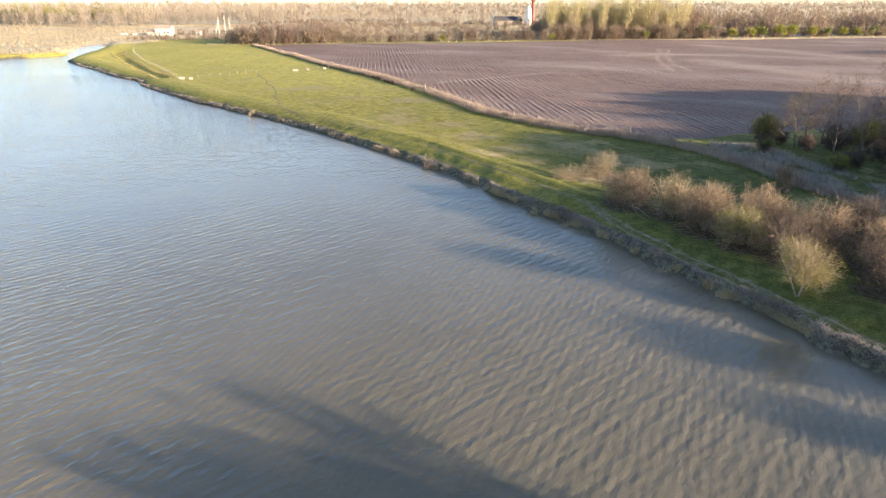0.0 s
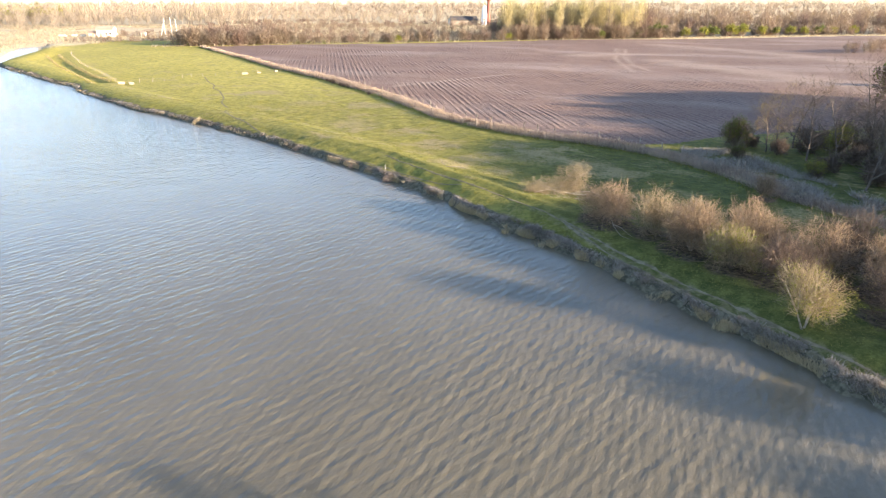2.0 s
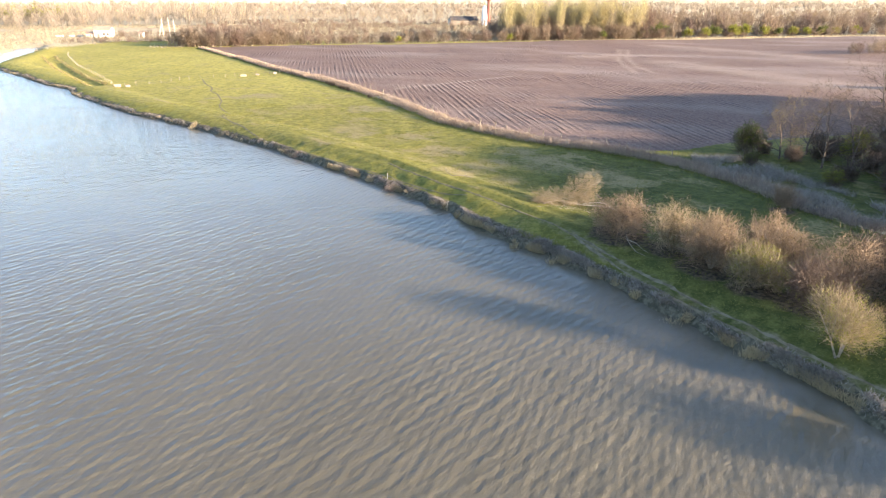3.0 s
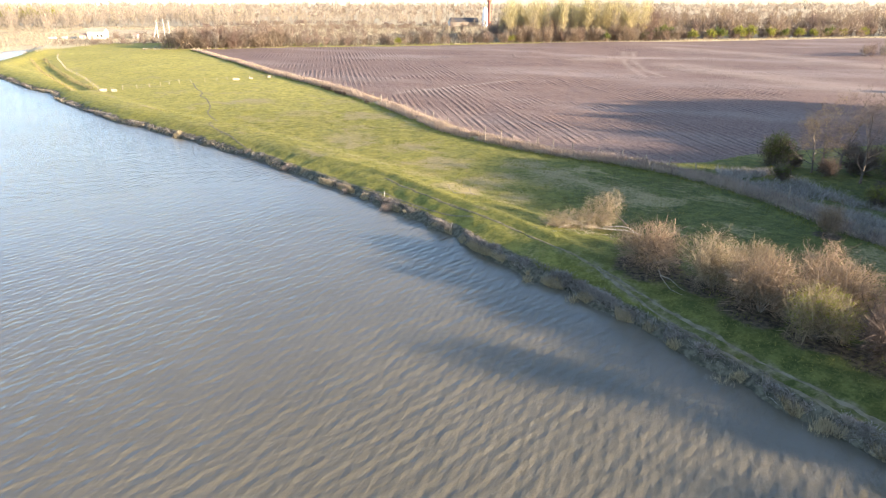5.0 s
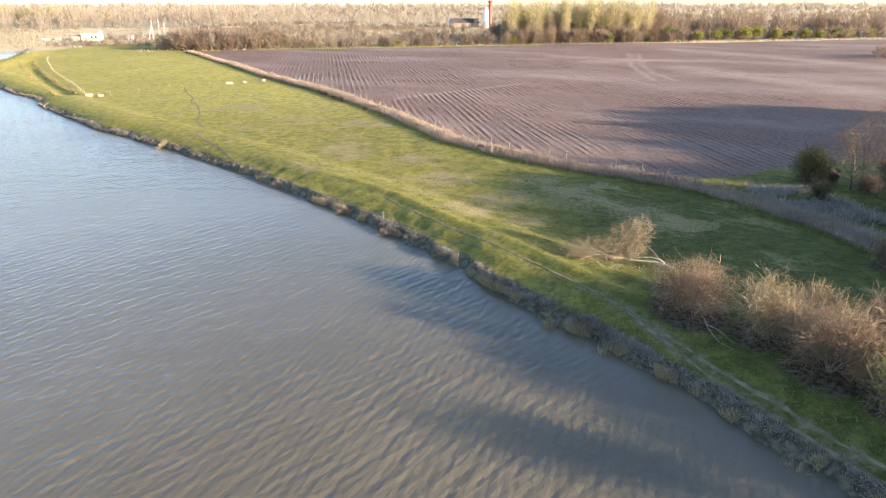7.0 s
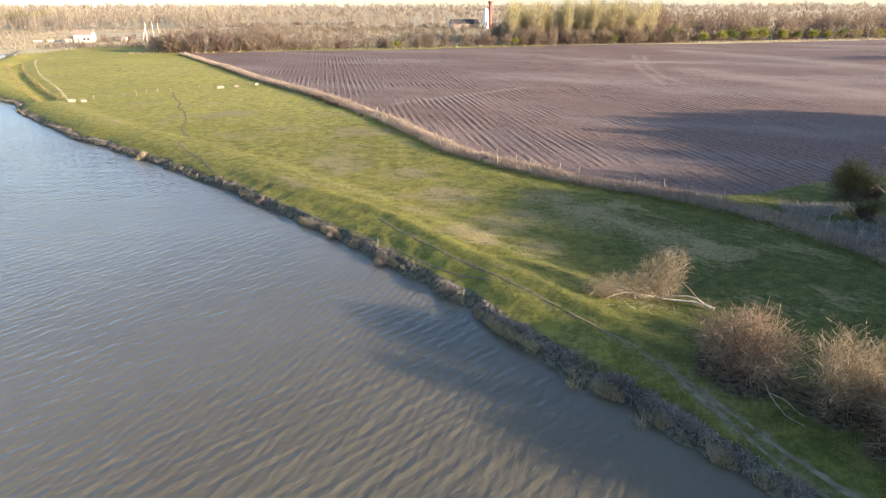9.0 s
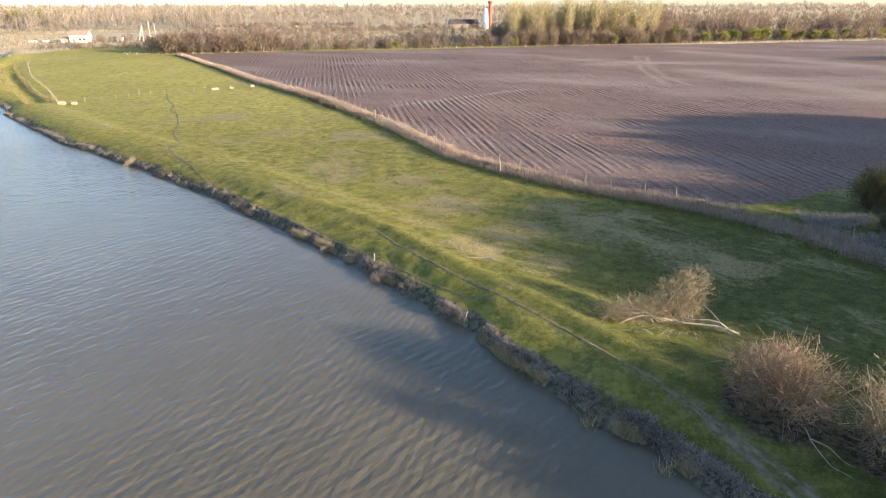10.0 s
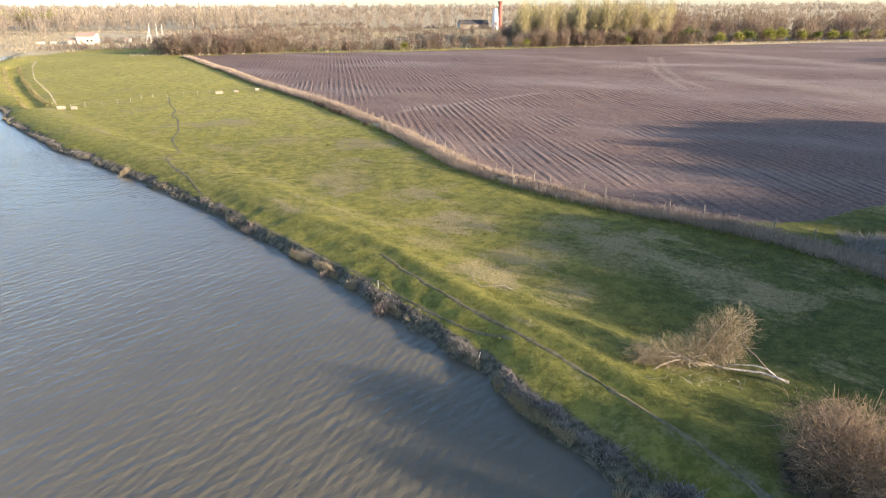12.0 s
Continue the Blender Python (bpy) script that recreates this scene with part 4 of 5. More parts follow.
part("limb", limb("limb", on_ground([(17.2, 43.3, 0.9), (17.8, 42.9, 0.75), (18.3, 42.5, 0.3), (18.7, 42.3, 0.1)]), 0.03, 0.015, TAN_BARK, 8, 0.06), dead)
drift = tagged(new("driftwood"), "bleached forked branch lying in the grass", "dead branch")
part("limb", limb("limb", on_ground([(2.4, 68.7, 0.8), (2.6, 68.3, 0.4), (3.1, 67.6, 0.12), (4.0, 67.9, 0.1), (4.8, 68.0, 0.12), (5.5, 67.3, 0.08)]), 0.025, 0.035, TAN_BARK, 8, 0.08), drift)
part("limb", limb("limb", on_ground([(4.9, 67.9, 0.1), (4.8, 68.1, 0.5), (4.7, 68.2, 0.7)]), 0.025, 0.015, TAN_BARK, 8, 0.05), drift)


def post_mesh(h, r, mat, seed=1):
    rng = np.random.default_rng(seed)
    return limb("post", [(rng.normal(0, 0.02), rng.normal(0, 0.02), z) for z in np.linspace(-0.2, h, 5)], r, r * 0.85, mat, 7, 0.05)


STAKE = post_mesh(0.7, 0.022, WHITE_WOOD, 2)
for x, y, tilt in ((2.3, 59.3, 0.3), (-4.7, 69.3, 0.05)):
    ob = tagged(new("stake", STAKE), "pale wooden stake standing in the bank grass", "stake", "stakes on the bank")
    ob.matrix_world = Matrix.Translation((x, y, gz1(x, y))) @ Matrix.Rotation(tilt, 4, "Y")

POSTS = [post_mesh(1.5, 0.07, WOOD, k) for k in range(3)]


def fence(name, line, step, label, rails=(), seed=0, side=0.0, mat=WOOD, tall=1.0):
    """Posts along a line, with thin rails or wires between them."""
    rng = np.random.default_rng(seed)
    line = np.asarray(line, float)
    seg = np.r_[0, np.cumsum(np.linalg.norm(np.diff(line, axis=0), axis=1))]
    s = np.arange(0, seg[-1], step) + rng.normal(0, step * 0.08, int(math.ceil(seg[-1] / step)))
    c = np.stack([np.interp(s, seg, line[:, k]) for k in (0, 1)], 1)
    top = tagged(new(name), label, "fence")
    feet = []
    for x, y in c:
        ob = part("post", POSTS[rng.integers(0, 3)], top)
        z = gz1(x, y)
        ob.matrix_world = Matrix.Translation((x, y, z)) @ Matrix.Rotation(rng.normal(0, 0.07), 4, "X") @ Matrix.Rotation(rng.normal(0, 0.07), 4, "Y") @ Matrix.Scale(tall * rng.uniform(0.85, 1.1), 4)
        feet.append((x, y, z))
    for h, r in rails:
        for a, b in zip(feet[:-1], feet[1:]):
            me = limb("wire" if r < 0.02 else "rail", [(a[0], a[1], a[2] + h), ((a[0] + b[0]) / 2, (a[1] + b[1]) / 2, (a[2] + b[2]) / 2 + h - 0.03), (b[0], b[1], b[2] + h)], r, r, mat, 5)
            part(me.name.split(".")[0], me, top)
    return top


def shifted(line, off):
    line = np.asarray(line, float)
    t = np.gradient(line, axis=0)
    return line + np.stack([-t[:, 1], t[:, 0]], 1) / np.linalg.norm(t, axis=1)[:, None] * off


fence("field_fence", shifted(REED_IN[2:15], 3.0), 3.4, "weathered post and wire fence along the ploughed field", ((1.1, 0.012), (0.6, 0.012)), 3)
fence("pasture_fence", [(-77.0, 161.5), (-70.8, 168), (-66.8, 176.0), (-62.9, 178.5), (-58.3, 182.0), (-52.9, 185.5), (-43.2, 190.0), (-40, 193)], 3.2, "old pale post and wire fence across the meadow", ((0.8, 0.008),), 5, tall=0.75)
fence("ditch_fence", [(-79.5, 161), (-94, 184), (-117, 217), (-141, 257), (-150, 275)], 3.4, "post and wire fence beside a ditch in the meadow", ((0.9, 0.01), (0.5, 0.01)), 6, tall=0.72)
for x, y, h in ((-9.2, 133.2, 2.4), (38.2, 64.4, 1.8), (36.9, 66.4, 1.7), (-8.2, 131.4, 1.6), (36.0, 69.3, 1.5), (8.9, 96.6, 1.6)):
    ob = tagged(new("fence_post", post_mesh(h, 0.09, WOOD, int(h * 10))), "weathered upright wooden post among the reeds", "post", "posts among the reeds")
    ob.matrix_world = Matrix.Translation((x, y, gz1(x, y)))


# ---- the far woods ----
TWIG_FAR = blades("twig_far", (0.125, 0.093, 0.067), (0.30, 0.228, 0.162), through=0.45)
# pale even twigs for the distant woods, with haze put into the colour
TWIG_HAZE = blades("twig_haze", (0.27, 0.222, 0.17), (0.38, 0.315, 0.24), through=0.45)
TWIG_RED = blades("twig_red", (0.105, 0.072, 0.055), (0.245, 0.172, 0.132), through=0.45)
TWIG_YELLOW = blades("twig_yellow", (0.26, 0.215, 0.12), (0.48, 0.405, 0.225), through=0.45)
TWIG_GREY = blades("twig_grey", (0.15, 0.122, 0.090), (0.32, 0.265, 0.20), through=0.45)


def far_plant(seed, h, w, count, clear, length, width, twig, leaf=None, leaf_n=0, leaf_size=0.4, upright=0.1, trunk=0.0, lobes_n=5):
    """Arrays of a plant seen from afar, by material: a trunk or stems, fine twigs and small leaves."""
    rng = np.random.default_rng(seed)
    lobes = [(x, y, z + h * clear, a, b, c) for x, y, z, a, b, c in dome(rng, h * (1 - clear), w, lobes_n, 0.05)]
    v, q = fuzz(rng, lobes, count, length, width, (0, 0, h * clear * 0.8), 0.6, upright)
    segs = [(0, 0, -0.2, *rng.normal(0, h * 0.015, 2), h * 0.55, trunk, trunk * 0.7, 0), (0, 0, h * 0.5, *rng.normal(0, h * 0.02, 2), h * 0.95, trunk * 0.7, trunk * 0.2, 0)] if trunk else []
    for k in range(0 if trunk else 6):
        x, y, z, *_ = lobes[rng.integers(0, len(lobes))]
        segs.append((x * 0.3, y * 0.3, -0.2, x, y, z, 0.06, 0.03, 0))
    sv, sq = sticks(rng, segs, 0.01)
    out = {twig: (np.concatenate([v, sv]), np.concatenate([q, sq + len(v)]))}
    if leaf:
        tips = [(0, 0, 0, *t, 0, 0, 3) for t in fuzz(rng, lobes[::2], 200, 0.1, 0.01, (0, 0, 0))[0][::4]]
        out[leaf] = leaves(rng, tips, 1, leaf_n, leaf_size, leaf_size * 1.2)
    return out


def joined(variants, spots, seed):
    """One mesh of many plants: spots are x, y, size."""
    rng = np.random.default_rng(seed)
    bag = {}
    zs = ground_at([s[:2] for s in spots])
    for (x, y, size), z in zip(spots, zs):
        a, shape = rng.uniform(0, 2 * math.pi), variants[rng.integers(0, len(variants))]
        c, s = math.cos(a) * size, math.sin(a) * size
        turn = np.array([[c, s, 0], [-s, c, 0], [0, 0, size * rng.uniform(0.85, 1.15)]])
        for mat, (v, q) in shape.items():
            vs, qs, n = bag.setdefault(mat, ([], [], [0]))
            vs.append(v @ turn + (x, y, z))
            qs.append(q + n[0])
            n[0] += len(v)
    verts, quads, slots, n = [], [], [], 0
    for k, (vs, qs, _) in enumerate(bag.values()):
        v, q = np.concatenate(vs), np.concatenate(qs) + n
        verts.append(v), quads.append(q), slots.append(np.full(len(q), k))
        n += len(v)
    return np.concatenate(verts), np.concatenate(quads), list(bag), np.concatenate(slots)


def stand(name, variants, spots, seed, label, category="wood"):
    v, q, mats, slots = joined(variants, spots, seed)
    return tagged(new(name, mesh_from(name, v, q, mats, False, slots)), label, category, kind="stuff")


def single(variant, name="shrub"):
    """A far plant as one mesh, to be shared by several things."""
    verts, quads, slots, n = [], [], [], 0
    for k, (v, q) in enumerate(variant.values()):
        verts.append(v), quads.append(q + n), slots.append(np.full(len(q), k))
        n += len(v)
    return mesh_from(name, np.concatenate(verts), np.concatenate(quads), list(variant), False, np.concatenate(slots))


rng = np.random.default_rng(77)
SHRUB = [far_plant(500 + k, 5.0, 5.5, 260, 0.0, 1.3, 0.09, (TWIG_FAR, TWIG_RED, TWIG_GREY, TWIG_FAR)[k]) for k in range(4)]
SCRUB = [far_plant(510 + k, 4.2, 6.0, 75, 0.0, 1.4, 0.2, (TWIG_FAR, TWIG_RED, TWIG_GREY)[k]) for k in range(3)]
LEAFY = [far_plant(520 + k, 6.0, 6.5, 160, 0.0, 1.0, 0.1, TWIG_FAR, LEAF_GREEN if k else LEAF_LIME, 700, 0.32) for k in range(2)]
POPLAR = [far_plant(530 + k, 22.0, 8.0, 420, 0.12, 2.2, 0.13, (TWIG_YELLOW, TWIG_GREY, TWIG_YELLOW)[k], LEAF_POPLAR, 330, 0.28, 0.7, 0.22, 9) for k in range(3)]
TREE = [far_plant(540 + k, 15.0, 8.5, 170, 0.14, 2.0, 0.2, (TWIG_FAR, TWIG_FAR, TWIG_RED)[k], (None, LEAF_RUST, None)[k], 60, 0.4, 0.25, 0.26, 6) for k in range(3)]
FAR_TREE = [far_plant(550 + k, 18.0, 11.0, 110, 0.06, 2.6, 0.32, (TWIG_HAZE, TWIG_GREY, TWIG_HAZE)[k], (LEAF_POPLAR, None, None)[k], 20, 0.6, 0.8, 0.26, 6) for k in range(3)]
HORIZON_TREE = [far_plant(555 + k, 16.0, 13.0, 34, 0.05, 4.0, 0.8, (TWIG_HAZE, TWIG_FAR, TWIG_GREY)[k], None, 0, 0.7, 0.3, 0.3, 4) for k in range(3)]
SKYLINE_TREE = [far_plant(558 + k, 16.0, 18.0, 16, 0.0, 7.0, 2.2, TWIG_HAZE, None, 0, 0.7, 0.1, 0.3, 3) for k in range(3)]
EDGE = [(-104, 304), (-67, 322), (-18, 331), (23, 343), (68, 355), (118, 366), (150, 370), (195, 380), (256, 396), (420, 410)]


def edge_y(x):
    return float(np.interp(x, [e[0] for e in EDGE], [e[1] for e in EDGE]))


# front row at the far end of the field, one by one
shrub_me = [single(v) for v in SHRUB]
for k in range(102):
    x = -112 + 2.55 * k + rng.normal(0, 0.8)
    y = edge_y(x) + rng.uniform(3, 9)
    ob = tagged(new("shrub", shrub_me[k % 4]), "bare brown shrub at the far edge of the field", "shrub", "shrubs along the field's far edge")
    ob.matrix_world = Matrix.Translation((x, y, gz1(x, y))) @ Matrix.Rotation(rng.uniform(0, 6), 4, "Z") @ Matrix.Scale(rng.choice([0.8, 1.0, 1.2, 1.4, 1.6]) * rng.uniform(0.9, 1.1) * (1.35 if x < -62 else 0.85 if x < -12 else 1.05), 4)
poplar_me = [single(v, "poplar") for v in POPLAR]
for k in range(100):
    x = rng.uniform(44, 130)
    y = edge_y(x) + rng.uniform(7, 60)
    ob = tagged(new("poplar", poplar_me[k % 3]), "tall slim poplar with yellow-green young leaves", "tree", "poplars behind the field")
    ob.matrix_world = Matrix.Translation((x, y, gz1(x, y))) @ Matrix.Rotation(rng.uniform(0, 6), 4, "Z") @ Matrix.Scale(rng.uniform(0.75, 1.2), 4)
leafy_me = [single(v, "leafy_bush") for v in LEAFY]
for x, back, size, kind in [(45.3, 3, 0.75, 0), (99, 3, 0.95, 1), (131, 8, 1.4, 1), (139, 10, 1.5, 1), (150, 2, 1.1, 0), (164, 8, 1.1, 0), (171, 9, 1.3, 1), (183, 9, 1.4, 0), (191, 10, 1.4, 0), (205, 10, 1.2, 0), (214, 9, 1.1, 1), (226, 11, 1.1, 0), (236, 11, 1.0, 0),
                             (246, 10, 1.2, 1), (258, 12, 1.0, 0), (-14, 4, 0.7, 0), (272, 12, 1.1, 0), (123, 6, 0.9, 1)]:
    y = edge_y(x) + back
    ob = tagged(new("leafy_bush", leafy_me[kind]), "rounded leafing bush at the edge of the wood" if kind == 0 else "dark green leafing bush at the edge of the wood", "bush", "leafing bushes at the wood's edge")
    ob.matrix_world = Matrix.Translation((x, y, gz1(x, y))) @ Matrix.Rotation(rng.uniform(0, 6), 4, "Z") @ Matrix.Scale(size, 4)
for k in range(9):
    x, y = 172 + 3.2 * k + rng.normal(0, 0.7), 258 + rng.uniform(-4, 6)
    ob = tagged(new("shrub", shrub_me[k % 4]), "bare dark shrub beside the field", "shrub")
    ob.matrix_world = Matrix.Translation((x, y, gz1(x, y))) @ Matrix.Rotation(rng.uniform(0, 6), 4, "Z") @ Matrix.Scale(rng.uniform(1.0, 1.4), 4)


oak = far_plant(570, 21.0, 15.0, 900, 0.18, 1.8, 0.11, TWIG_RED, None, 0, 0.4, 0.1, 0.45, 9)
tagged(new("tree", single(oak, "tree")), "large bare reddish-brown tree beside the poplars", "tree").matrix_world = Matrix.Translation((133, 392, gz1(133, 392)))


def scatter(n, box, keep=None):
    p = rng.uniform(box[:2], box[2:], (n, 2))
    return p if keep is None else p[keep(p)]


def with_size(p, low, high):
    return [(x, y, rng.uniform(low, high)) for x, y in p]


# scrub between field and farm, in rows with pale clearings
def behind(p):
    """Metres behind the field's far edge."""
    return p[:, 1] - np.interp(p[:, 0], [e[0] for e in EDGE], [e[1] for e in EDGE])


p = scatter(420, (-112, 318, 130, 400), lambda p: (behind(p) > 4) & (behind(p) < 16))
stand("scrub", SCRUB, with_size(p, 0.8, 1.3), 1, "bare brown scrub along the far edge of the field")
p = scatter(3600, (-190, 330, 130, 720), lambda p: (behind(p) > 20) & (np.abs((behind(p) + 9 * lump(p, 40, 33)) % 58 - 46) < 11) & (lump(p, 26, 34) > -0.35))
stand("scrub", SCRUB, with_size(p, 0.5, 1.0), 20, "rows of low bare scrub with pale clearings between")
p = scatter(110, (-122, 308, -70, 345))
stand("scrub", SHRUB, with_size(p[p[:, 1] > np.interp(p[:, 0], [e[0] for e in EDGE], [e[1] for e in EDGE]) + 2], 1.2, 1.9), 2, "dense bare thicket at the field corner")
p = scatter(480, (128, 380, 440, 520), lambda p: p[:, 1] > np.interp(p[:, 0], [e[0] for e in EDGE], [e[1] for e in EDGE]) + 14)
stand("woodland", TREE, with_size(p, 0.7, 1.15), 3, "bare brown wood behind the field")
p = scatter(260, (42, 350, 134, 430), lambda p: p[:, 1] > np.interp(p[:, 0], [e[0] for e in EDGE], [e[1] for e in EDGE]) + 4)
stand("scrub", SHRUB[:2] + SHRUB[3:], with_size(p, 1.1, 2.0), 22, "bare brown undergrowth beneath the poplars")
p = scatter(60, (-120, 370, 60, 600))
stand("woodland", TREE, with_size(p, 0.3, 0.6), 8, "single bare trees standing in the scrub")
p = scatter(420, (125, 380, 440, 440), lambda p: p[:, 1] > np.interp(p[:, 0], [e[0] for e in EDGE], [e[1] for e in EDGE]) + 9)
stand("scrub", SCRUB, with_size(p, 1.0, 1.8), 21, "bare brown undergrowth at the edge of the wood")
p = scatter(70, (40, 375, 130, 440))
stand("woodland", TREE, with_size(p, 0.55, 0.85), 4, "bare trees among the poplars")
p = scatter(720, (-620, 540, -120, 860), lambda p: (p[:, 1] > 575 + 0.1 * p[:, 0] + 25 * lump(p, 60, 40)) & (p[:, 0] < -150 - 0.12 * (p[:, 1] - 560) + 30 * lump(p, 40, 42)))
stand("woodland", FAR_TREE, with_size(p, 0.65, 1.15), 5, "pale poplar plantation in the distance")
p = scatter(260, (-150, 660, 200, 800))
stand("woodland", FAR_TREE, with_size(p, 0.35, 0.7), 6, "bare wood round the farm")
p = scatter(110, (-560, 590, -340, 680))
stand("woodland", [far_plant(560, 18.0, 8.0, 110, 0.1, 2.5, 0.3, TWIG_GREY, LEAF_LIME, 90, 0.6, 0.5, 0.3)], with_size(p, 0.8, 1.15), 9, "trees with fresh yellow-green leaves far across the lake")
p = scatter(60, (-420, 330, -230, 560))
stand("woodland", FAR_TREE[1:], with_size(p[lump(p, 70, 41) > 0.05], 0.5, 0.8), 7, "scattered young trees in the reed land")
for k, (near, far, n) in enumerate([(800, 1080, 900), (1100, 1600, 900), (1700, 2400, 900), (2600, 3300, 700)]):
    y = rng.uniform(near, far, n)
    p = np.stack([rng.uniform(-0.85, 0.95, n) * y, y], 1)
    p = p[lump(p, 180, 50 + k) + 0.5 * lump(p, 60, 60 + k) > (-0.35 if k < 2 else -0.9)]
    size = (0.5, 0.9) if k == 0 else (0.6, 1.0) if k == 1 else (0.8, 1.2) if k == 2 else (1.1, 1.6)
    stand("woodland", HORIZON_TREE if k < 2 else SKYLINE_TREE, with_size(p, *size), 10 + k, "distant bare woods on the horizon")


# reeds and dry grass on the far land
p = scatter(70000, (-520, 235, -120, 600), lambda p: (inland(p) > 1) & ~((p[:, 0] > -165) & (p[:, 1] < 352)) & ~inside(p, [(-260, 470), (-175, 455), (-170, 520), (-260, 530)]) & (to_line(p, DITCH) > 4) & (lump(p, 25, 70) > -0.55) & ~((p[:, 0] > -165) & (p[:, 1] < 0.2 * p[:, 0] + 385)))
tufts("reed_bed", p, 0.9, 0.28, 0.3, STRAW_PALE, "wide pale straw-coloured reed bed across the water", 31, "reeds")
p = scatter(60000, (-130, 305, 140, 640), lambda p: p[:, 1] > np.interp(p[:, 0], [e[0] for e in EDGE], [e[1] for e in EDGE]) + 1)
tufts("dry_grass", p, 0.8, 0.3, 0.3, STRAW_PALE, "tall dry grass among the far scrub", 32)
p = scatter(12000, (130, 360, 420, 420), lambda p: np.abs(p[:, 1] - np.interp(p[:, 0], [e[0] for e in EDGE], [e[1] for e in EDGE]) - 5) < 5)
tufts("dry_grass", p, 0.7, 0.3, 0.3, STRAW, "dry grass along the far edge of the field", 33)


# ---- buildings far off ----
PLASTER = two_tone("plaster", (0.46, 0.39, 0.31), (0.60, 0.53, 0.44), 0.8, 0.85)
WHITE_WALL = two_tone("white_wall", (0.70, 0.69, 0.66), (0.84, 0.83, 0.80), 0.6, 0.8)
BRICK_RED = two_tone("red_brick", (0.22, 0.075, 0.055), (0.33, 0.12, 0.085), 2.0, 0.85)
TILE = two_tone("roof_tile", (0.30, 0.20, 0.15), (0.42, 0.30, 0.23), 1.5, 0.85)
SLATE = two_tone("dark_roof", (0.045, 0.042, 0.042), (0.09, 0.085, 0.085), 1.0, 0.7)
GLASS = Mat("dark_glass", 0.1).done((0.03, 0.035, 0.04))


def box_mesh(name, size, mat, bevel=0.03):
    bm = bmesh.new()
    bmesh.ops.create_cube(bm, size=1.0)
    bmesh.ops.scale(bm, vec=size, verts=bm.verts)
    bmesh.ops.translate(bm, vec=(0, 0, size[2] / 2), verts=bm.verts)
    bmesh.ops.bevel(bm, geom=list(bm.edges), offset=bevel, segments=1, affect="EDGES")
    me = bpy.data.meshes.new(name)
    bm.to_mesh(me)
    bm.free()
    me.materials.append(mat)
    return me


def gable_mesh(name, length, depth, rise, over, thick, mat):
    """A pitched roof shell with eaves."""
    h, l = depth / 2 + over, length / 2 + over
    drop = over * rise / (depth / 2)
    prof = [(-h, -drop), (0, rise), (h, -drop), (h, -drop + thick), (0, rise + thick * 1.2), (-h, -drop + thick)]
    verts = [(x, y, z) for x in (-l, l) for y, z in prof]
    faces = [(k, (k + 1) % 6, 6 + (k + 1) % 6, 6 + k) for k in range(6)] + [(0, 5, 4, 1), (1, 4, 3, 2), (6, 7, 10, 11), (7, 8, 9, 10)]
    me = bpy.data.meshes.new(name)
    me.from_pydata(verts, [], faces)
    me.materials.append(mat)
    return me


def wall_mesh(name, length, depth, height, rise, mat):
    """House walls with gables."""
    x, y = length / 2, depth / 2
    verts = [(sx, sy, z) for sx in (-x, x) for sy, z in ((-y, -0.3), (-y, height), (0, height + rise), (y, height), (y, -0.3))]
    faces = [(0, 1, 2, 3, 4), (9, 8, 7, 6, 5), (0, 5, 6, 1), (3, 8, 9, 4)]
    me = bpy.data.meshes.new(name)
    me.from_pydata(verts, [], faces)
    me.materials.append(mat)
    return me


def house(name, x, y, turn, length, depth, height, rise, wall, roof, label, openings=()):
    ob = new(name)
    ob.matrix_world = Matrix.Translation((x, y, gz1(x, y))) @ Matrix.Rotation(radians(turn), 4, "Z")
    part("wall", wall_mesh("wall", length, depth, height, rise, wall), ob)
    r = part("roof", gable_mesh("roof", length, depth, rise, 0.35, 0.18, roof), ob)
    r.location = (0, 0, height)
    for kind, ox, oz, w, h in openings:
        o = part(kind, box_mesh(kind, (w, 0.12, h), WOOD if kind == "door" else GLASS, 0.02), ob)
        o.location = (ox, -depth / 2 - 0.02, oz)
    return tagged(ob, label, "building")


house("farm_shed", -191.5, 396.5, 3, 9.5, 6.5, 4.4, 1.6, PLASTER, TILE, "pale plastered farm shed with a tiled roof", (("door", -2.2, 0, 1.2, 2.1), ("window", 1.0, 1.5, 1.0, 1.0), ("window", 3.2, 1.5, 1.0, 1.0)))
house("lean_to", -199.0, 395.8, 3, 4.2, 4.5, 2.2, 0.8, PLASTER, TILE, "low plastered outbuilding beside the farm shed", (("door", 0.4, 0, 1.0, 1.9),))
house("feed_hut", -170.5, 398.5, 0, 2.6, 2.4, 2.3, 0.6, PLASTER, TILE, "small pale hut beside a paddock", (("door", 0, 0, 0.9, 1.9),))
for x, y, w in ((-219, 398, 5.5), (-212.0, 398.6, 4.2), (-206.2, 397.5, 3.6)):
    ob = tagged(new("covered_stack", box_mesh("covered_stack", (w * 0.8, 2.2, 1.3), PLASTER, 0.4)), "low stack under a white cover near the shed", "covered stack", "covered stacks")
    ob.matrix_world = Matrix.Translation((x, y, gz1(x, y)))
fence("paddock_fence", [(-184, 397.5), (-158, 395)], 1.25, "pale paling fence of a paddock beyond the meadow", ((1.5, 0.05), (0.7, 0.05)), 9, tall=1.35)

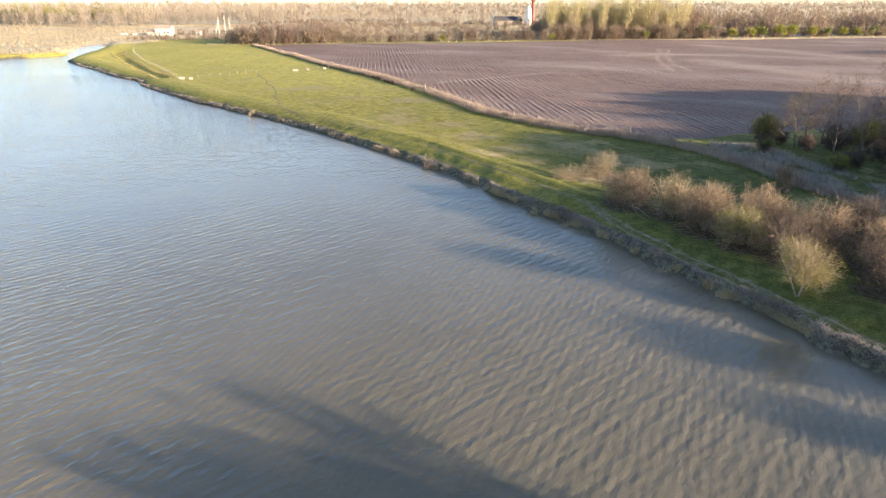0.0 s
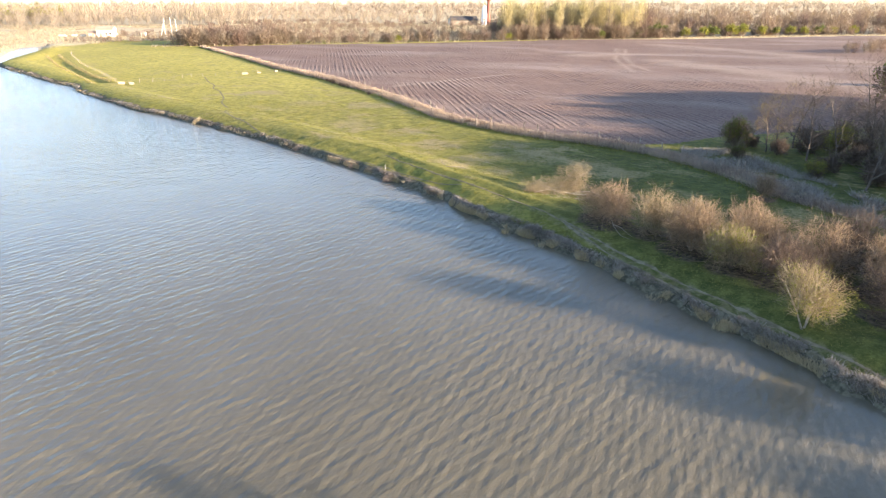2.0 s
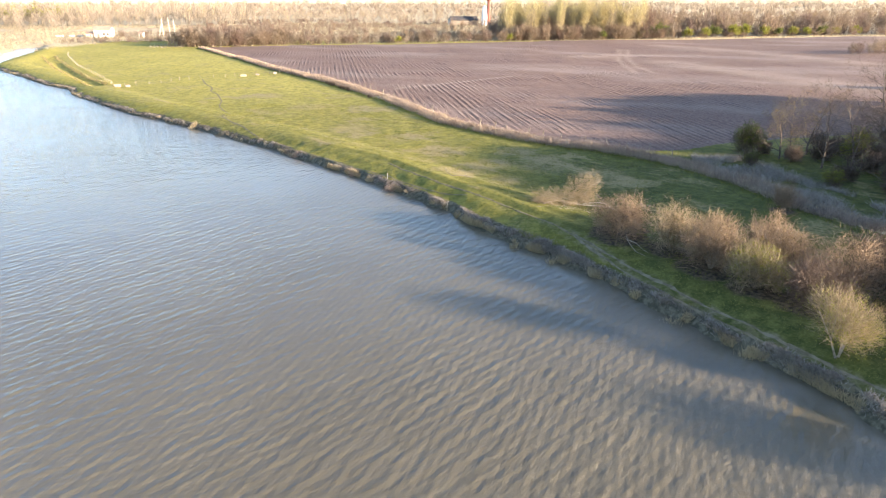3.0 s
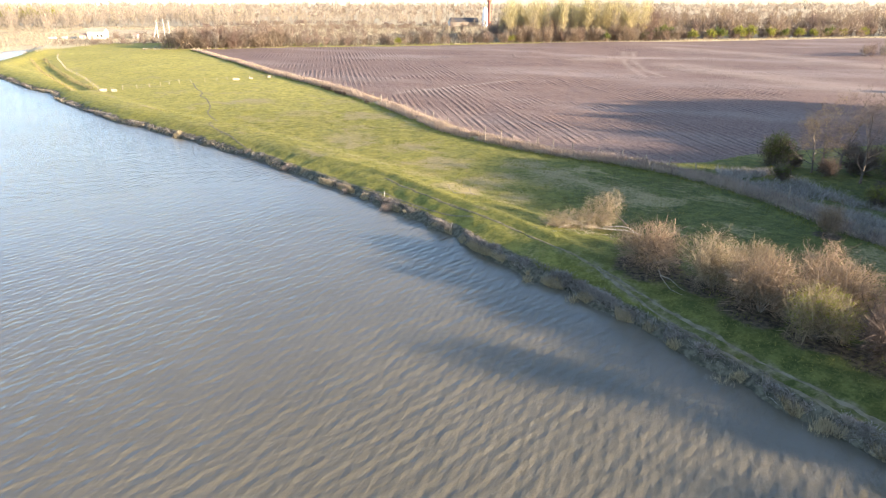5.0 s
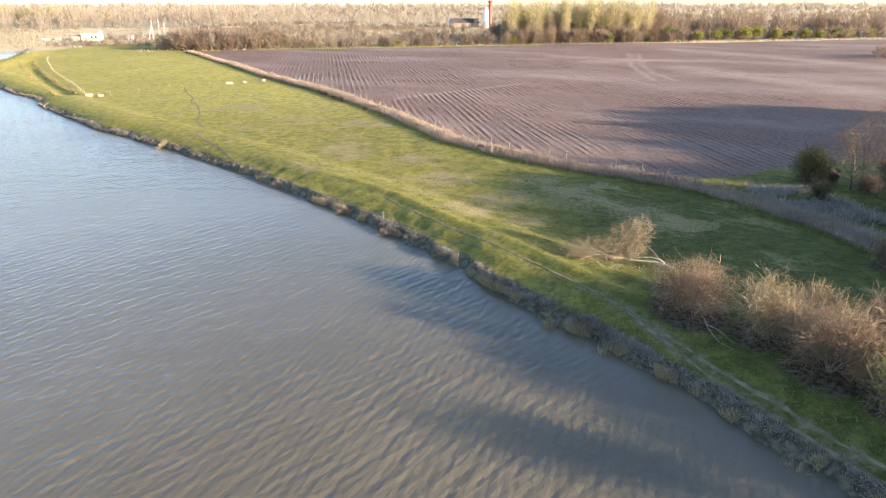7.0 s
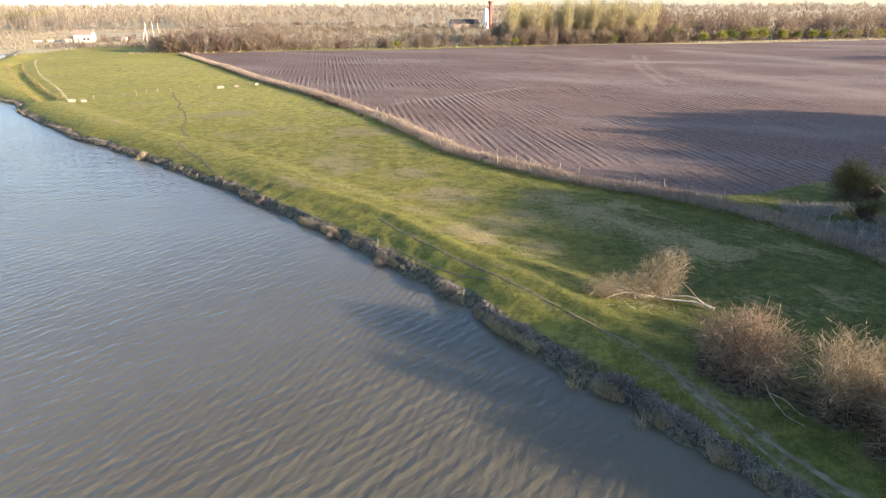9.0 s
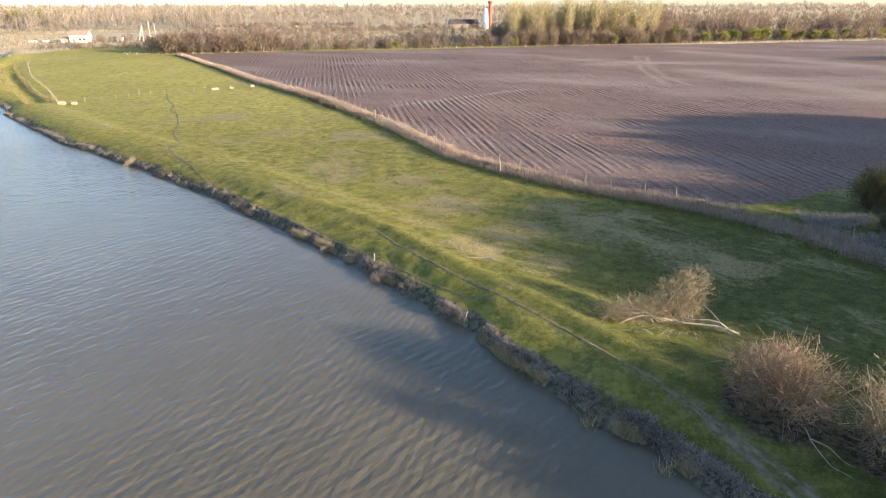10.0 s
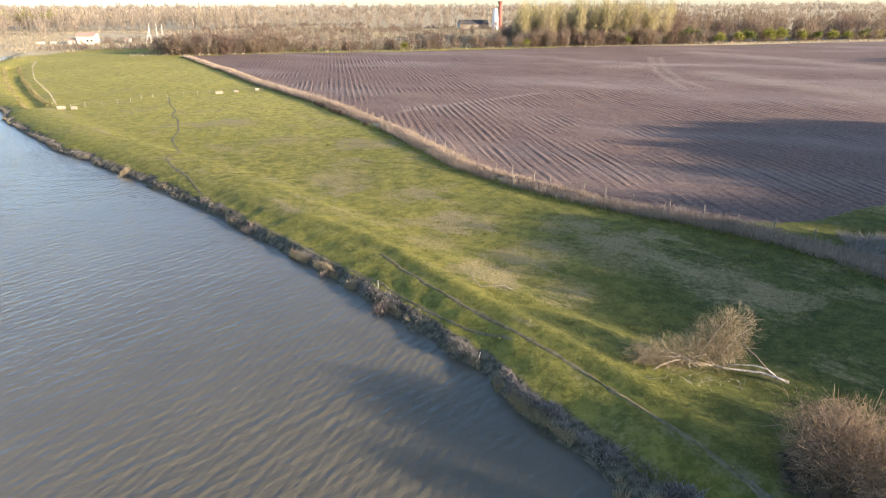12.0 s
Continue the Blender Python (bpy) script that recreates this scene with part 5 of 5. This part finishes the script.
for k, (x, y, h) in enumerate([(-152.6, 386, 11.0), (-149.2, 387, 11.5), (-146.6, 388, 10.5)]):
    pole = tagged(new("utility_pole"), "pale tall utility pole with a cross-arm and brace", "utility pole", "utility poles")
    pole.matrix_world = Matrix.Translation((x, y, gz1(x, y)))
    part("pole", limb("pole", [(0, 0, -0.3), (0.03, 0, h * 0.5), (0, 0, h)], 0.17, 0.12, WHITE_WOOD, 8), pole)
    part("cross_arm", limb("cross_arm", [(-1.1, 0, h - 0.6), (0, 0, h - 0.55), (1.1, 0, h - 0.6)], 0.09, 0.09, WOOD, 6), pole)
    if k == 0:
        part("brace", limb("brace", [(-3.0, 0, -0.1), (-1.5, 0, h * 0.38), (-0.1, 0, h * 0.78)], 0.2, 0.15, WHITE_WOOD, 8), pole)

# the farm with its tower
house("farm_barn", 34, 598, 4, 24, 9, 4.0, 3.2, WOOD, SLATE, "long wooden barn with a dark roof among bare trees", (("door", -4, 0, 3.0, 3.2), ("window", 4, 1.6, 1.2, 1.0), ("window", 8, 1.6, 1.2, 1.0)))
house("farmhouse", 23, 604, 88, 8, 5, 4.6, 3.0, WHITE_WALL, SLATE, "white gabled farmhouse beside the barn")


def lathe(name, profile, sides, mat):
    """A turned solid from (radius, height) pairs."""
    verts = [(r * math.cos(2 * math.pi * k / sides), r * math.sin(2 * math.pi * k / sides), z) for r, z in profile for k in range(sides)]
    faces = [(j * sides + k, j * sides + (k + 1) % sides, (j + 1) * sides + (k + 1) % sides, (j + 1) * sides + k) for j in range(len(profile) - 1) for k in range(sides)]
    faces.append(tuple((len(profile) - 1) * sides + k for k in range(sides)))
    me = bpy.data.meshes.new(name)
    me.from_pydata(verts, [], faces)
    me.materials.append(mat)
    for q in me.polygons:
        q.use_smooth = len(q.vertices) == 4
    return me


silo = tagged(new("white_tower"), "white tapered round tower at the farm", "tower")
silo.matrix_world = Matrix.Translation((52.0, 590, gz1(52, 590)))
part("shaft", lathe("shaft", [(2.7, -0.3), (2.6, 0.5), (2.4, 8), (2.0, 13.5), (1.6, 15.2), (0.9, 16.2), (0.3, 16.5)], 24, WHITE_WALL), silo)
part("door", box_mesh("door", (1.2, 0.2, 2.2), WOOD), silo).location = (0, -2.6, 0)
stack = tagged(new("brick_chimney"), "tall red brick chimney beside a white tower", "chimney")
stack.matrix_world = Matrix.Translation((56.4, 597, gz1(56.4, 597)))
part("shaft", lathe("shaft", [(1.7, -0.3), (1.6, 2), (1.3, 20.0)], 20, BRICK_RED), stack)
part("cap", lathe("cap", [(1.3, 20.0), (1.8, 20.3), (2.1, 21.2), (1.9, 21.9), (1.3, 22.1), (1.2, 21.6)], 20, BRICK_RED), stack)

# ---- small things in the meadow ----
for x, y, w, h, turn in ((-52.9, 184.3, 1.8, 0.5, 18), (-49.4, 186.6, 1.0, 0.4, 10), (-44.8, 188.8, 1.0, 0.5, 25), (-78.0, 159.8, 1.5, 0.6, 20), (-75.8, 160.6, 1.0, 0.55, 12)):
    ob = tagged(new("trough"), "pale open feed trough standing in the meadow", "trough", "troughs in the meadow")
    ob.matrix_world = Matrix.Translation((x, y, gz1(x, y))) @ Matrix.Rotation(radians(turn), 4, "Z")
    for sy in (-0.4, 0.4):
        part("side_board", box_mesh("side_board", (w, 0.08, h), TAN_BARK, 0.015), ob).location = (0, sy, 0)
    for sx in (-w / 2, w / 2):
        part("end_board", box_mesh("end_board", (0.08, 0.72, h), TAN_BARK, 0.015), ob).location = (sx * 0.97, 0, 0.003)
    part("bottom", box_mesh("bottom", (w * 0.93, 0.7, 0.06), WOOD, 0.01), ob).location = (0, 0, h * 0.4)
